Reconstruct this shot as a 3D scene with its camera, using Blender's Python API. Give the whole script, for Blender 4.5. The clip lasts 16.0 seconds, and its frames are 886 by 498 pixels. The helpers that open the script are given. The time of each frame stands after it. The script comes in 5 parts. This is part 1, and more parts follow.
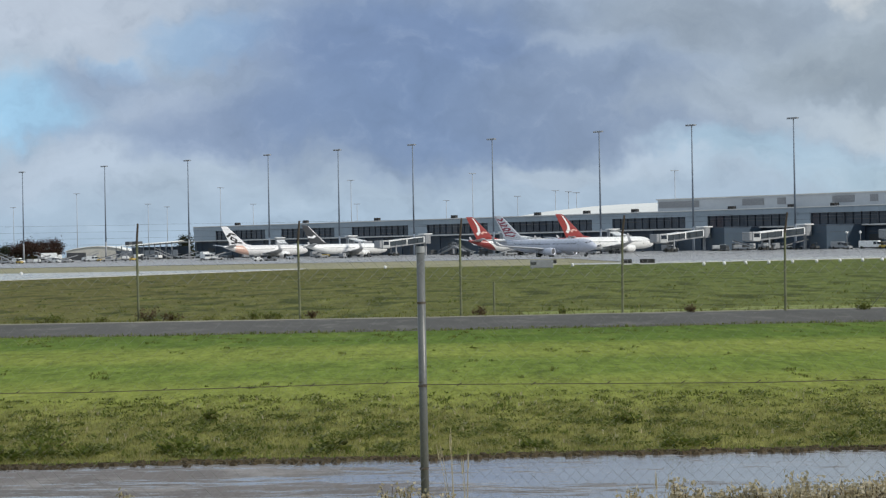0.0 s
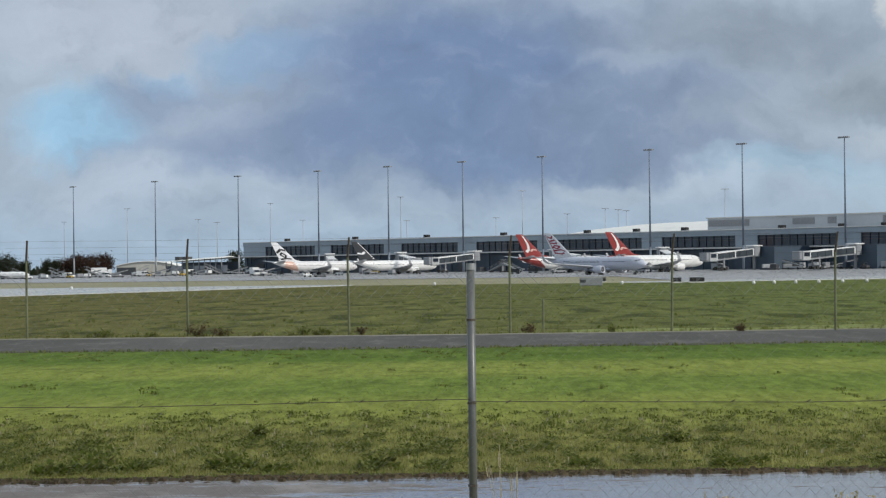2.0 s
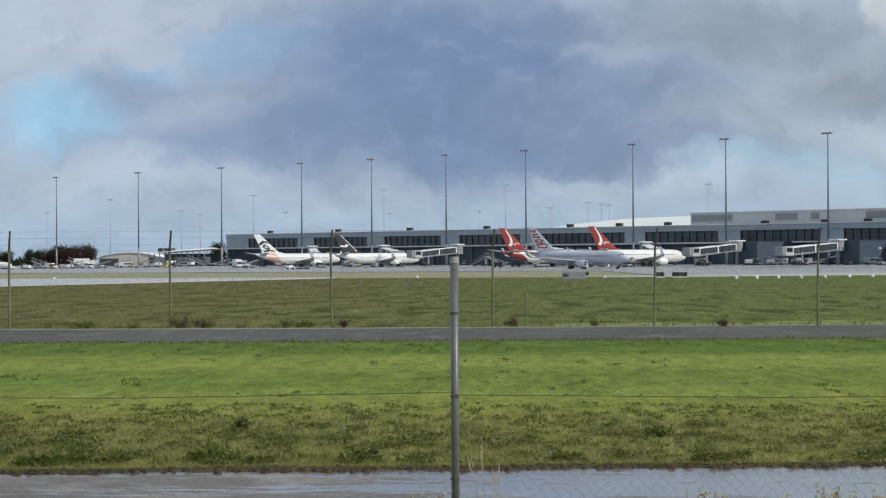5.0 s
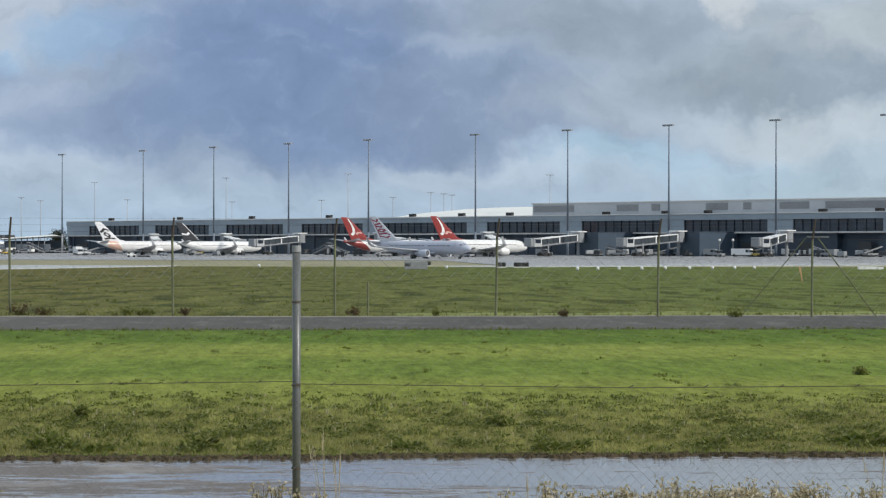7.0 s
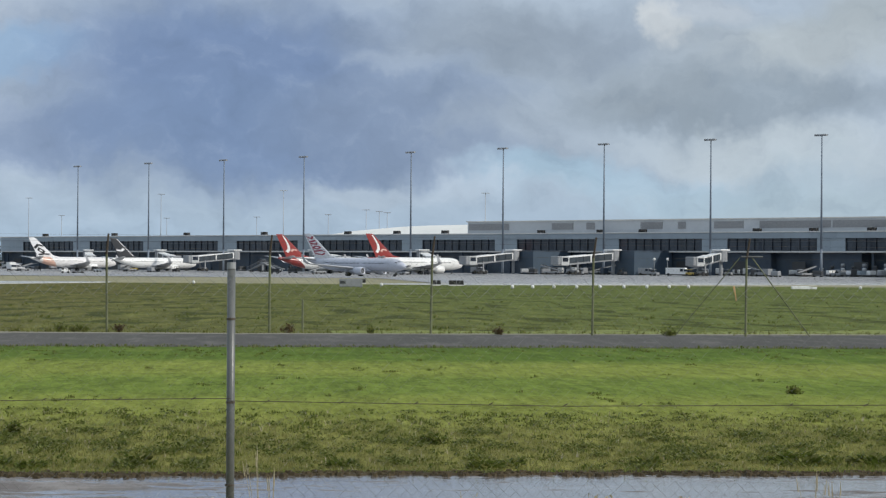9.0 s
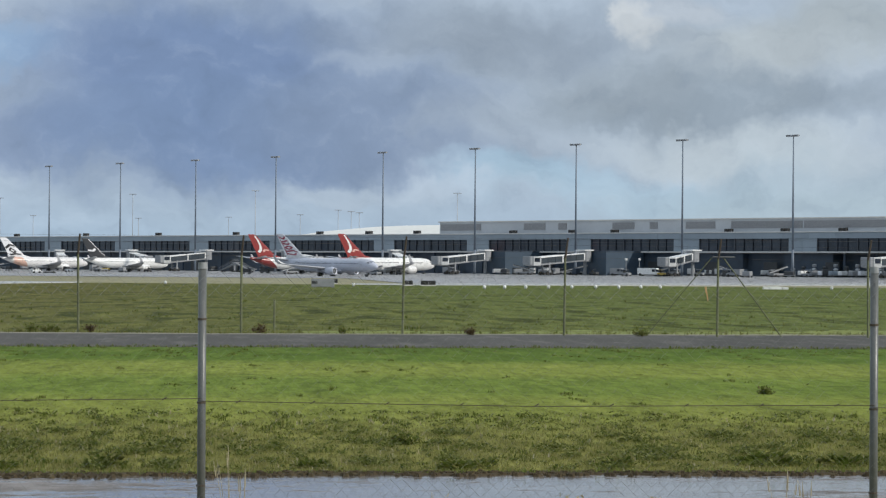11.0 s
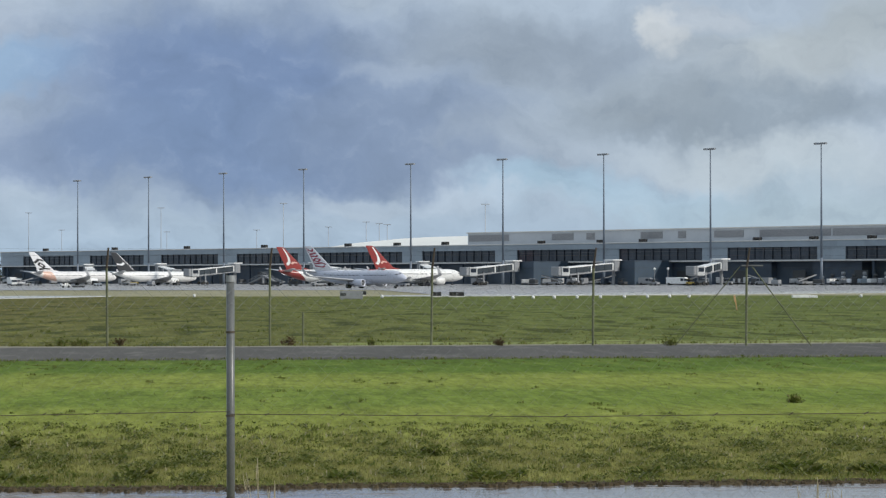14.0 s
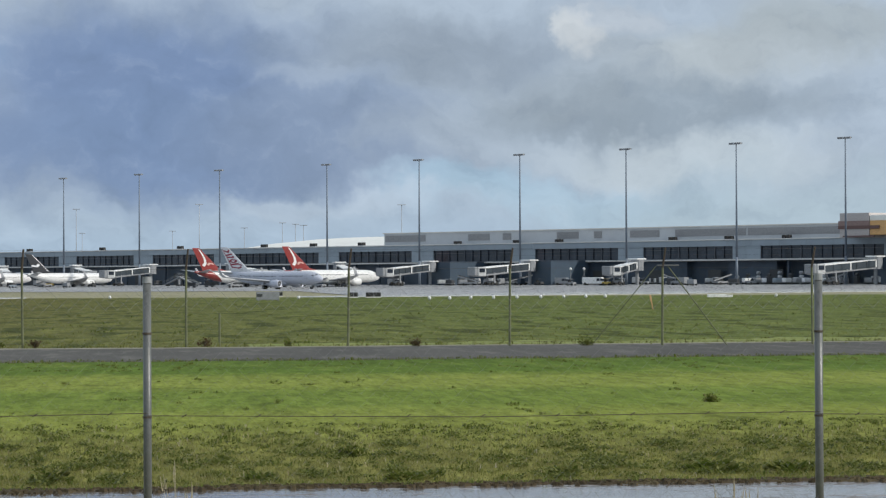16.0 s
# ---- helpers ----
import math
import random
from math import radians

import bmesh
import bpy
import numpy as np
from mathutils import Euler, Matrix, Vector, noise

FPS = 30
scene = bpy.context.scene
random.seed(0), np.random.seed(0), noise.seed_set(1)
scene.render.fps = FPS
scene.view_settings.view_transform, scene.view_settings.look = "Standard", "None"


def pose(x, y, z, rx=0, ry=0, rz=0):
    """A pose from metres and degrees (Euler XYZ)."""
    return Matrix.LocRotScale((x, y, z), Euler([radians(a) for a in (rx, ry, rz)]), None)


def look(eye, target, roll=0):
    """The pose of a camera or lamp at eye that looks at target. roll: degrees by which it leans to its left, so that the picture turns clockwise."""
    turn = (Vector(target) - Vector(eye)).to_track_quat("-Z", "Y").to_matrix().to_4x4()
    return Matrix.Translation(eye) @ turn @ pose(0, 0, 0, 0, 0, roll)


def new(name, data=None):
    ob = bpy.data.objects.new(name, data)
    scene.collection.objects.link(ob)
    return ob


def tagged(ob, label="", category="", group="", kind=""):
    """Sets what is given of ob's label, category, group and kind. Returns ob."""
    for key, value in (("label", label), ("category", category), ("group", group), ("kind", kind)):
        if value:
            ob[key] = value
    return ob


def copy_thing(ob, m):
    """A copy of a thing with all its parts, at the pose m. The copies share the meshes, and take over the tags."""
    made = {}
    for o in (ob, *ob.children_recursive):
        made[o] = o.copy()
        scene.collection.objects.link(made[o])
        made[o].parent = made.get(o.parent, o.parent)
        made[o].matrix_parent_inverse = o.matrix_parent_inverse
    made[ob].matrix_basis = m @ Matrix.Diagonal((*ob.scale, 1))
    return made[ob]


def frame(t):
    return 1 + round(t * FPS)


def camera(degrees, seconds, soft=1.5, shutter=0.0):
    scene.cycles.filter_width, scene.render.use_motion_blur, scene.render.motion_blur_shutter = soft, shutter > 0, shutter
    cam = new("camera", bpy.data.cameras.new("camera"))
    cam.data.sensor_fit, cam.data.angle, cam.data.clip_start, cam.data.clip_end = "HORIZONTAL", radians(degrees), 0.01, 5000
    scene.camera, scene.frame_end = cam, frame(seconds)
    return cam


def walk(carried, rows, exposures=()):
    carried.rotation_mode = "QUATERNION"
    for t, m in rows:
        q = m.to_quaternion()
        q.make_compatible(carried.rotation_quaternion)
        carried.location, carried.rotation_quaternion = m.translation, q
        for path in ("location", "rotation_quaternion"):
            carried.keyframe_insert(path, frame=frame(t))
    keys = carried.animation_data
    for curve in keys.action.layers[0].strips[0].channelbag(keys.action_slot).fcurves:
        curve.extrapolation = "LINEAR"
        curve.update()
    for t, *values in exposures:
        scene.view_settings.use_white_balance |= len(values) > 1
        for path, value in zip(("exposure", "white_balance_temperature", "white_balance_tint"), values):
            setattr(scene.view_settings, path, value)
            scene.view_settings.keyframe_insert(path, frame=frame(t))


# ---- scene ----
# ---------------------------------------------------------------- camera
cam = camera(18.21, 16.0, soft=1.25)
EYE = 1.63
PATH = [  # seconds, sideways sway (m), heading, tilt, lean (degrees)
    (0.0, 0.006, 0.0, 0.0, 1.0), (0.5, 0.007, -0.237, 0.114, 0.929), (1.0, 0.004, -0.53, 0.225, 0.859),
    (1.5, 0.003, -0.791, 0.31, 0.743), (2.0, 0.002, -1.018, 0.367, 0.64), (2.5, 0.001, -1.209, 0.41, 0.465),
    (3.0, 0.0, -1.371, 0.442, 0.4), (3.2, 0.0, -1.426, 0.45, 0.385), (5.3, -0.003, -0.26, 0.14, 0.215),
    (5.5, -0.003, 0.093, 0.079, 0.207), (6.0, -0.002, 1.057, -0.045, 0.132), (6.5, -0.003, 1.939, -0.088, -0.044),
    (7.0, -0.005, 2.603, -0.002, -0.137), (7.5, -0.003, 3.061, 0.122, -0.247), (8.0, -0.007, 3.382, 0.224, -0.411),
    (8.5, -0.005, 3.673, 0.313, -0.399), (9.0, -0.006, 3.946, 0.372, -0.445), (9.5, -0.005, 4.161, 0.395, -0.446),
    (10.0, -0.006, 4.408, 0.393, -0.511), (10.2, -0.005, 4.50, 0.39, -0.5), (12.3, 0.002, 4.45, 0.37, -0.37),
    (12.5, 0.003, 4.344, 0.379, -0.344), (13.0, 0.001, 4.119, 0.464, -0.232), (13.5, 0.005, 3.932, 0.539, -0.091),
    (14.0, 0.003, 3.94, 0.609, 0.029), (14.5, -0.001, 4.242, 0.645, 0.039), (15.0, 0.0, 4.763, 0.626, 0.095),
    (15.5, 0.002, 5.313, 0.609, 0.122), (16.0, -0.001, 5.672, 0.617, 0.208)]
TILT0 = 0.035


def cam_row(t, dx, yaw, tilt, lean):
    a, b = radians(yaw), radians(tilt + TILT0)
    eye = Vector((dx, 0, EYE))
    way = Vector((math.sin(a) * math.cos(b), math.cos(a) * math.cos(b), math.sin(b)))
    return t, look(eye, eye + way * 100, -lean)


EXPOSURES = [(0.0, 0.0), (1.5, -0.09), (3.2, -0.11), (5.5, 0.0), (6.5, 0.07), (7.5, 0.0), (9.0, -0.02), (12.5, -0.02), (15.5, 0.0), (16.0, 0.0)]
walk(cam, [cam_row(*r) for r in PATH], EXPOSURES)


# ---------------------------------------------------------------- node helpers
def lin(r, g, b):
    def f(c):
        c /= 255
        return c / 12.92 if c <= 0.04045 else ((c + 0.055) / 1.055) ** 2.4
    return f(r), f(g), f(b), 1.0


class Tree:
    def __init__(self, tree):
        self.t = tree
        tree.nodes.clear()

    def n(self, kind, **kw):
        node = self.t.nodes.new(kind)
        for k, v in kw.items():
            if k == "ins":
                for key, val in v.items():
                    if isinstance(val, bpy.types.NodeSocket):
                        self.t.links.new(val, node.inputs[key])
                    else:
                        node.inputs[key].default_value = val
            else:
                setattr(node, k, v)
        return node

    def math(self, op, a, b=0.0, clamp=False):
        return self.n("ShaderNodeMath", operation=op, use_clamp=clamp, ins={0: a, 1: b}).outputs[0]

    def vec(self, op, a, b=(0, 0, 0)):
        node = self.n("ShaderNodeVectorMath", operation=op, ins={0: a, 1: b})
        return node.outputs["Value"] if op == "LENGTH" else node.outputs[0]

    def mix(self, fac, a, b, blend="MIX"):
        node = self.n("ShaderNodeMix", data_type="RGBA", blend_type=blend)
        for i, v in ((0, fac), (6, a), (7, b)):
            if isinstance(v, bpy.types.NodeSocket):
                self.t.links.new(v, node.inputs[i])
            else:
                node.inputs[i].default_value = v
        return node.outputs[2]

    def noise(self, vector, scale, detail=4.0, rough=0.55):
        return self.n("ShaderNodeTexNoise", ins={"Vector": vector, "Scale": scale, "Detail": detail, "Roughness": rough})

    def ramp(self, fac, a, b):
        return self.n("ShaderNodeMapRange", interpolation_type="SMOOTHSTEP",
                      ins={"Value": fac, "From Min": a, "From Max": b}).outputs[0]


# ---------------------------------------------------------------- world and sun
SUN = Vector((0.84, -0.42, 0.60)).normalized()
world = bpy.data.worlds.new("world")
scene.world = world
world.use_nodes = True
W = Tree(world.node_tree)
way = W.vec("NORMALIZE", W.n("ShaderNodeTexCoord").outputs["Generated"])
sep = W.n("ShaderNodeSeparateXYZ", ins={0: way})
azim = W.math("MULTIPLY", W.math("ARCTAN2", sep.outputs[0], sep.outputs[1]), 10.0)
elev = W.math("MULTIPLY", W.math("ARCSINE", sep.outputs[2]), 10.0)
uv = W.n("ShaderNodeCombineXYZ", ins={0: azim, 1: elev}).outputs[0]
sky = W.n("ShaderNodeTexSky", sky_type="NISHITA", sun_disc=False, sun_elevation=math.asin(SUN.z),
          sun_rotation=math.atan2(SUN.x, SUN.y), air_density=1.0, dust_density=1.5)
clear = W.mix(1.0, sky.outputs[0], (0.10, 0.10, 0.10, 1), "MULTIPLY")
# clouds: billows at three sizes, thin and pale towards the horizon
warp = W.vec("SCALE", W.vec("SUBTRACT", W.noise(uv, 1.6, 5.0, 0.6).outputs["Color"], (0.5, 0.5, 0.5)))
warp.node.inputs["Scale"].default_value = 0.5
ragged = W.vec("SCALE", W.vec("SUBTRACT", W.noise(uv, 7.0, 6.0, 0.62).outputs["Color"], (0.5, 0.5, 0.5)))
ragged.node.inputs["Scale"].default_value = 0.13
wuv = W.vec("ADD", W.vec("ADD", uv, warp), W.vec("MULTIPLY", ragged, (1.0, 0.6, 0.0)))
puffs = W.noise(W.vec("MULTIPLY", wuv, (1.0, 1.5, 1.0)), 1.7, 6.0, 0.55).outputs[0]
cover = W.ramp(puffs, 0.20, 0.40)
tone = W.mix(W.ramp(elev, 0.95, 2.2), lin(174, 190, 207), lin(184, 198, 213))
col = W.mix(cover, clear, tone)
low = W.ramp(elev, 0.45, 0.0)
col = W.mix(W.math("MULTIPLY", low, 0.92), col, lin(168, 191, 212))
CLOUDS = [  # heading, height, half width, half height (tenths of a radian), amount, colour
    (-1.35, 0.85, 0.55, 0.20, 0.85, (188, 200, 216)),
    (-1.50, 0.53, 0.28, 0.13, 0.90, (160, 204, 235)),
    (-0.85, 0.74, 0.26, 0.09, 0.65, (154, 191, 226)),
    (-1.16, 0.66, 0.12, 0.05, 0.6, (154, 192, 227)),
    (-1.20, 0.60, 0.34, 0.09, 0.70, (146, 166, 194)),
    (-1.10, 0.44, 0.45, 0.10, 0.70, (150, 170, 198)),
    (-0.95, 0.54, 0.25, 0.07, 0.70, (176, 192, 213)),
    (-1.32, 0.33, 0.34, 0.13, 0.75, (188, 204, 222)),
    (-0.70, 0.47, 0.45, 0.12, 0.80, (138, 157, 186)),
    (-0.10, 0.72, 0.85, 0.36, 0.95, (120, 143, 180)),
    (0.00, 0.46, 0.75, 0.22, 0.92, (123, 146, 181)),
    (0.62, 0.52, 0.60, 0.20, 0.85, (133, 152, 180)),
    (1.00, 0.82, 0.70, 0.16, 0.85, (148, 163, 180)),
    (0.50, 0.74, 0.16, 0.06, 0.55, (164, 180, 200)),
    (1.05, 0.52, 0.36, 0.11, 0.70, (176, 191, 206)),
    (1.75, 0.60, 0.75, 0.13, 0.92, (148, 163, 177)),
    (1.45, 0.66, 0.35, 0.12, 0.75, (156, 170, 183)),
    (2.00, 0.79, 0.50, 0.13, 0.85, (182, 193, 200)),
    (2.40, 0.90, 0.45, 0.14, 0.85, (172, 184, 192)),
    (1.54, 0.86, 0.075, 0.06, 0.75, (206, 213, 218)),
    (1.50, 0.90, 0.05, 0.05, 0.70, (206, 213, 218)),
    (1.62, 0.93, 0.16, 0.06, 0.40, (200, 207, 214)),
    (1.85, 0.44, 0.62, 0.09, 0.80, (192, 205, 214)),
    (1.05, 0.36, 0.30, 0.07, 0.70, (164, 194, 216)),
    (1.50, 0.30, 0.60, 0.08, 0.65, (172, 200, 220)),
    (0.36, 0.29, 0.24, 0.05, 0.55, (188, 204, 219)),
    (0.75, 0.31, 0.24, 0.05, 0.55, (186, 202, 218)),
    (2.20, 0.20, 0.95, 0.22, 0.75, (176, 195, 206)),
]
for a, e, ra, re, amount, rgb in CLOUDS:
    d = W.vec("LENGTH", W.vec("MULTIPLY", W.vec("SUBTRACT", wuv, (a, e, 0)), (1 / ra, 1 / re, 0)))
    col = W.mix(W.math("MULTIPLY", W.ramp(d, 1.25, 0.35), amount), col, lin(*rgb))
# fine wisps
fine = W.noise(W.vec("MULTIPLY", wuv, (1.0, 1.8, 1.0)), 5.0, 6.0, 0.62).outputs[0]
col = W.mix(W.math("MULTIPLY", W.ramp(fine, 0.50, 0.80), 0.12), col, lin(206, 217, 227))
col = W.mix(W.math("MULTIPLY", W.ramp(fine, 0.50, 0.24), 0.15), col, lin(112, 134, 162))
# billows: soft light tops and grey bases inside the cloud cover
bill = W.noise(W.vec("MULTIPLY", wuv, (1.0, 1.7, 1.0)), 2.6, 7.0, 0.58).outputs[0]
k = W.math("ADD", W.math("MULTIPLY", W.math("SUBTRACT", bill, 0.5), 0.34), 0.985)
k = W.math("ADD", k, W.math("MULTIPLY", W.math("SUBTRACT", fine, 0.5), 0.14))
col = W.mix(1.0, col, W.n("ShaderNodeCombineColor", ins={0: k, 1: k, 2: k}).outputs[0], "MULTIPLY")
bg = W.n("ShaderNodeBackground", ins={"Color": col, "Strength": 1.0})
W.n("ShaderNodeOutputWorld", ins={0: bg.outputs[0]})

sun = new("sun", bpy.data.lights.new("sun", "SUN"))
sun.data.energy, sun.data.angle, sun.data.color = 2.9, radians(1.0), (1.0, 0.95, 0.87)
sun.matrix_world = look(SUN * 500, (0, 0, 0))


# ---------------------------------------------------------------- materials
def material(name, colour, rough=0.6, metal=0.0, vary=0.15, scale=3.0, bump=0.0, bump_scale=30.0, tint=None, spec=0.5):
    """A surface with two sizes of variation and fine relief. colour: base reflectance."""
    m = bpy.data.materials.new(name)
    m.use_nodes = True
    T = Tree(m.node_tree)
    co = T.n("ShaderNodeTexCoord").outputs["Object"]
    a = T.noise(co, scale, 3.0).outputs[0]
    b = T.noise(co, scale * 9, 4.0).outputs[0]
    f = T.math("ADD", T.math("MULTIPLY", a, 0.6), T.math("MULTIPLY", b, 0.4))
    f = T.ramp(f, 0.3, 0.7)
    rnd = T.n("ShaderNodeObjectInfo").outputs["Random"]
    c0 = tuple(c * (1 - vary) for c in colour) + (1,)
    c1 = tuple(min(1, c * (1 + vary)) for c in (tint or colour)) + (1,)
    col = T.mix(f, c0, c1)
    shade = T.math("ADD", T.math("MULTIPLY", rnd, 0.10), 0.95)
    col = T.mix(1.0, col, T.n("ShaderNodeCombineColor", ins={0: shade, 1: shade, 2: shade}).outputs[0], "MULTIPLY")
    r = T.math("ADD", T.math("MULTIPLY", b, 0.2), rough - 0.1, clamp=True)
    p = T.n("ShaderNodeBsdfPrincipled", ins={"Base Color": col, "Roughness": r, "Metallic": metal, "Specular IOR Level": spec})
    if bump:
        h = T.noise(co, bump_scale, 4.0).outputs[0]
        T.t.links.new(T.n("ShaderNodeBump", ins={"Height": h, "Strength": bump, "Distance": 0.02}).outputs[0], p.inputs["Normal"])
    T.n("ShaderNodeOutputMaterial", ins={0: p.outputs[0]})
    return m


def ground_material(name, cols, wet=0.0, stretch=(1, 1, 1), spec=0.2, band=None, dry_from=None):
    """Ground seen from low down: patches of several colours, broad and fine, and, where wet, smooth puddles."""
    m = bpy.data.materials.new(name)
    m.use_nodes = True
    T = Tree(m.node_tree)
    co = T.n("ShaderNodeTexCoord").outputs["Object"]
    st = T.vec("MULTIPLY", co, stretch)
    broad = T.noise(T.vec("MULTIPLY", co, band) if band else st, 0.12, 4.0, 0.6).outputs[0]
    mid = T.noise(st, 0.9, 5.0, 0.65).outputs[0]
    fine = T.noise(st, 7.0, 5.0, 0.75).outputs[0]
    c = [(*k, 1) for k in cols]
    col = T.mix(T.ramp(broad, 0.40, 0.60), c[0], c[1])
    col = T.mix(T.math("MULTIPLY", T.ramp(mid, 0.50, 0.66), 0.75), col, c[2])
    col = T.mix(T.math("MULTIPLY", T.ramp(fine, 0.52, 0.70), 0.6), col, c[3])
    p = T.n("ShaderNodeBsdfPrincipled", ins={"Specular IOR Level": spec})
    gloss = spec
    rough = 0.85
    h = T.math("ADD", T.math("MULTIPLY", mid, 0.7), T.math("MULTIPLY", fine, 0.3))
    if wet:
        pool = T.noise(T.vec("MULTIPLY", co, (0.22, 1.1, 1)), 0.8, 5.0, 0.62).outputs[0]
        if dry_from is not None:
            xyz = T.n("ShaderNodeSeparateXYZ", ins={0: co})
            slope = T.n("ShaderNodeMapRange", ins={"Value": xyz.outputs[0], "From Min": dry_from - 1.6, "From Max": dry_from + 1.4, "To Min": -0.04, "To Max": 0.09}).outputs[0]
            streak = T.noise(T.vec("MULTIPLY", co, (1.5, 3.6, 1)), 1.6, 7.0, 0.75).outputs[0]
            pool = T.math("ADD", T.math("ADD", pool, slope), T.math("MULTIPLY", T.math("SUBTRACT", streak, 0.5), 1.1))
        pool = T.ramp(pool, 0.62 - 0.3 * wet, 0.66 - 0.2 * wet)
        rough = T.math("SUBTRACT", 0.75, T.math("MULTIPLY", pool, 0.65))
        dark = T.math("SUBTRACT", 1.0, T.math("MULTIPLY", pool, 0.15))
        col = T.mix(1.0, col, T.n("ShaderNodeCombineColor", ins={0: dark, 1: dark, 2: dark}).outputs[0], "MULTIPLY")
        gloss = T.math("ADD", T.math("MULTIPLY", pool, spec), 0.04)
        ripple = T.noise(T.vec("MULTIPLY", co, (5.0, 8.0, 1)), 1.0, 4.0, 0.6).outputs[0]
        h = T.math("ADD", h, T.math("MULTIPLY", ripple, 0.8))
        amount = T.math("SUBTRACT", 0.4, T.math("MULTIPLY", pool, 0.32))
    else:
        amount = 0.9
    bump = T.n("ShaderNodeBump", ins={"Height": h, "Strength": amount, "Distance": 0.05})
    T.t.links.new(bump.outputs[0], p.inputs["Normal"])
    for key, v in (("Base Color", col), ("Roughness", rough), ("Specular IOR Level", gloss)):
        if isinstance(v, float):
            p.inputs[key].default_value = v
        else:
            T.t.links.new(v, p.inputs[key])
    T.n("ShaderNodeOutputMaterial", ins={0: p.outputs[0]})
    return m


def turf_material(name, axis, stops, stretch, wobble, lo, hi, rough=False):
    """Turf whose colour drifts across the field in ragged mown bands, with clumps and fine speckle. stops: place, colour."""
    m = bpy.data.materials.new(name)
    m.use_nodes = True
    T = Tree(m.node_tree)
    co = T.n("ShaderNodeTexCoord").outputs["Object"]
    st = T.vec("MULTIPLY", co, stretch)
    band = T.noise(T.vec("MULTIPLY", co, (0.35, 1.0, 1)), 0.35, 5.0, 0.65).outputs[0]
    xyz = T.n("ShaderNodeSeparateXYZ", ins={0: co})
    v = T.math("ADD", xyz.outputs[axis], T.math("MULTIPLY", T.math("SUBTRACT", band, 0.5), wobble))
    v = T.n("ShaderNodeMapRange", ins={"Value": v, "From Min": lo, "From Max": hi}).outputs[0]
    ramp = T.n("ShaderNodeValToRGB")
    els = ramp.color_ramp.elements
    els.remove(els[0])
    for i, (p, c) in enumerate(stops):
        e = els[0] if i == 0 else els.new((p - lo) / (hi - lo))
        e.position, e.color = (p - lo) / (hi - lo), (*c, 1)
    T.t.links.new(v, ramp.inputs[0])
    clump = T.noise(st, 1.3, 5.0, 0.65).outputs[0]
    mid = T.noise(st, 4.5, 4.0, 0.7).outputs[0]
    fine = T.noise(st, 15.0, 4.0, 0.75).outputs[0]
    col = T.mix(T.math("MULTIPLY", T.ramp(clump, 0.50, 0.72), 0.35), ramp.outputs[0], (0.19, 0.19, 0.05, 1))
    k = T.math("ADD", T.math("MULTIPLY", clump, 1.1), T.math("ADD", T.math("MULTIPLY", mid, 1.7), T.math("MULTIPLY", fine, 1.5)))
    k = T.math("MAXIMUM", T.math("SUBTRACT", k, 1.10), 0.25)
    if rough:
        # darker rank tussocks standing in the duller turf
        tuss = T.ramp(T.noise(T.vec("MULTIPLY", co, (0.7, 0.14, 1)), 1.0, 4.0, 0.55).outputs[0], 0.52, 0.60)
        col = T.mix(T.math("MULTIPLY", tuss, 0.85), col, (0.045, 0.056, 0.016, 1))
        pale = T.ramp(T.noise(T.vec("MULTIPLY", co, (0.4, 0.16, 1)), 0.8, 4.0, 0.6).outputs[0], 0.56, 0.70)
        col = T.mix(T.math("MULTIPLY", pale, 0.4), col, (0.17, 0.19, 0.055, 1))
    else:
        # low dark runs left by the mower
        run = T.ramp(T.noise(T.vec("MULTIPLY", co, (0.5, 1.1, 1)), 1.0, 5.0, 0.7).outputs[0], 0.56, 0.66)
        col = T.mix(T.math("MULTIPLY", run, 0.45), col, (0.06, 0.085, 0.018, 1))
    col = T.mix(1.0, col, T.n("ShaderNodeCombineColor", ins={0: k, 1: k, 2: k}).outputs[0], "MULTIPLY")
    p = T.n("ShaderNodeBsdfPrincipled", ins={"Base Color": col, "Roughness": 0.9, "Specular IOR Level": 0.03})
    h = T.math("ADD", T.math("MULTIPLY", clump, 0.6), T.math("MULTIPLY", mid, 0.4))
    T.t.links.new(T.n("ShaderNodeBump", ins={"Height": h, "Strength": 0.8, "Distance": 0.06}).outputs[0], p.inputs["Normal"])
    T.n("ShaderNodeOutputMaterial", ins={0: p.outputs[0]})
    return m


M_GRASS = turf_material("mown_turf", 1, [(20, (0.175, 0.165, 0.048)), (27, (0.175, 0.175, 0.046)), (30.5, (0.185, 0.205, 0.044)), (34, (0.188, 0.220, 0.045)), (36.5, (0.138, 0.186, 0.035)),
                                         (40.5, (0.138, 0.188, 0.035)), (43, (0.195, 0.230, 0.048)), (47, (0.180, 0.218, 0.045)), (49.5, (0.100, 0.152, 0.027)), (58, (0.084, 0.130, 0.024))],
                        (1.0, 0.16, 1), 1.5, 18, 62)
M_FARGRASS = turf_material("airfield_turf", 0, [(-60, (0.122, 0.110, 0.040)), (-14, (0.118, 0.110, 0.038)), (0, (0.114, 0.120, 0.038)), (14, (0.114, 0.138, 0.040)), (60, (0.120, 0.146, 0.042))],
                           (0.7, 0.11, 1), 14.0, -70, 70, rough=True)
M_DRYTURF = ground_material("dry_pale_turf", [(0.29, 0.27, 0.165), (0.25, 0.235, 0.14), (0.33, 0.31, 0.20), (0.20, 0.195, 0.11)], stretch=(0.5, 0.05, 1))
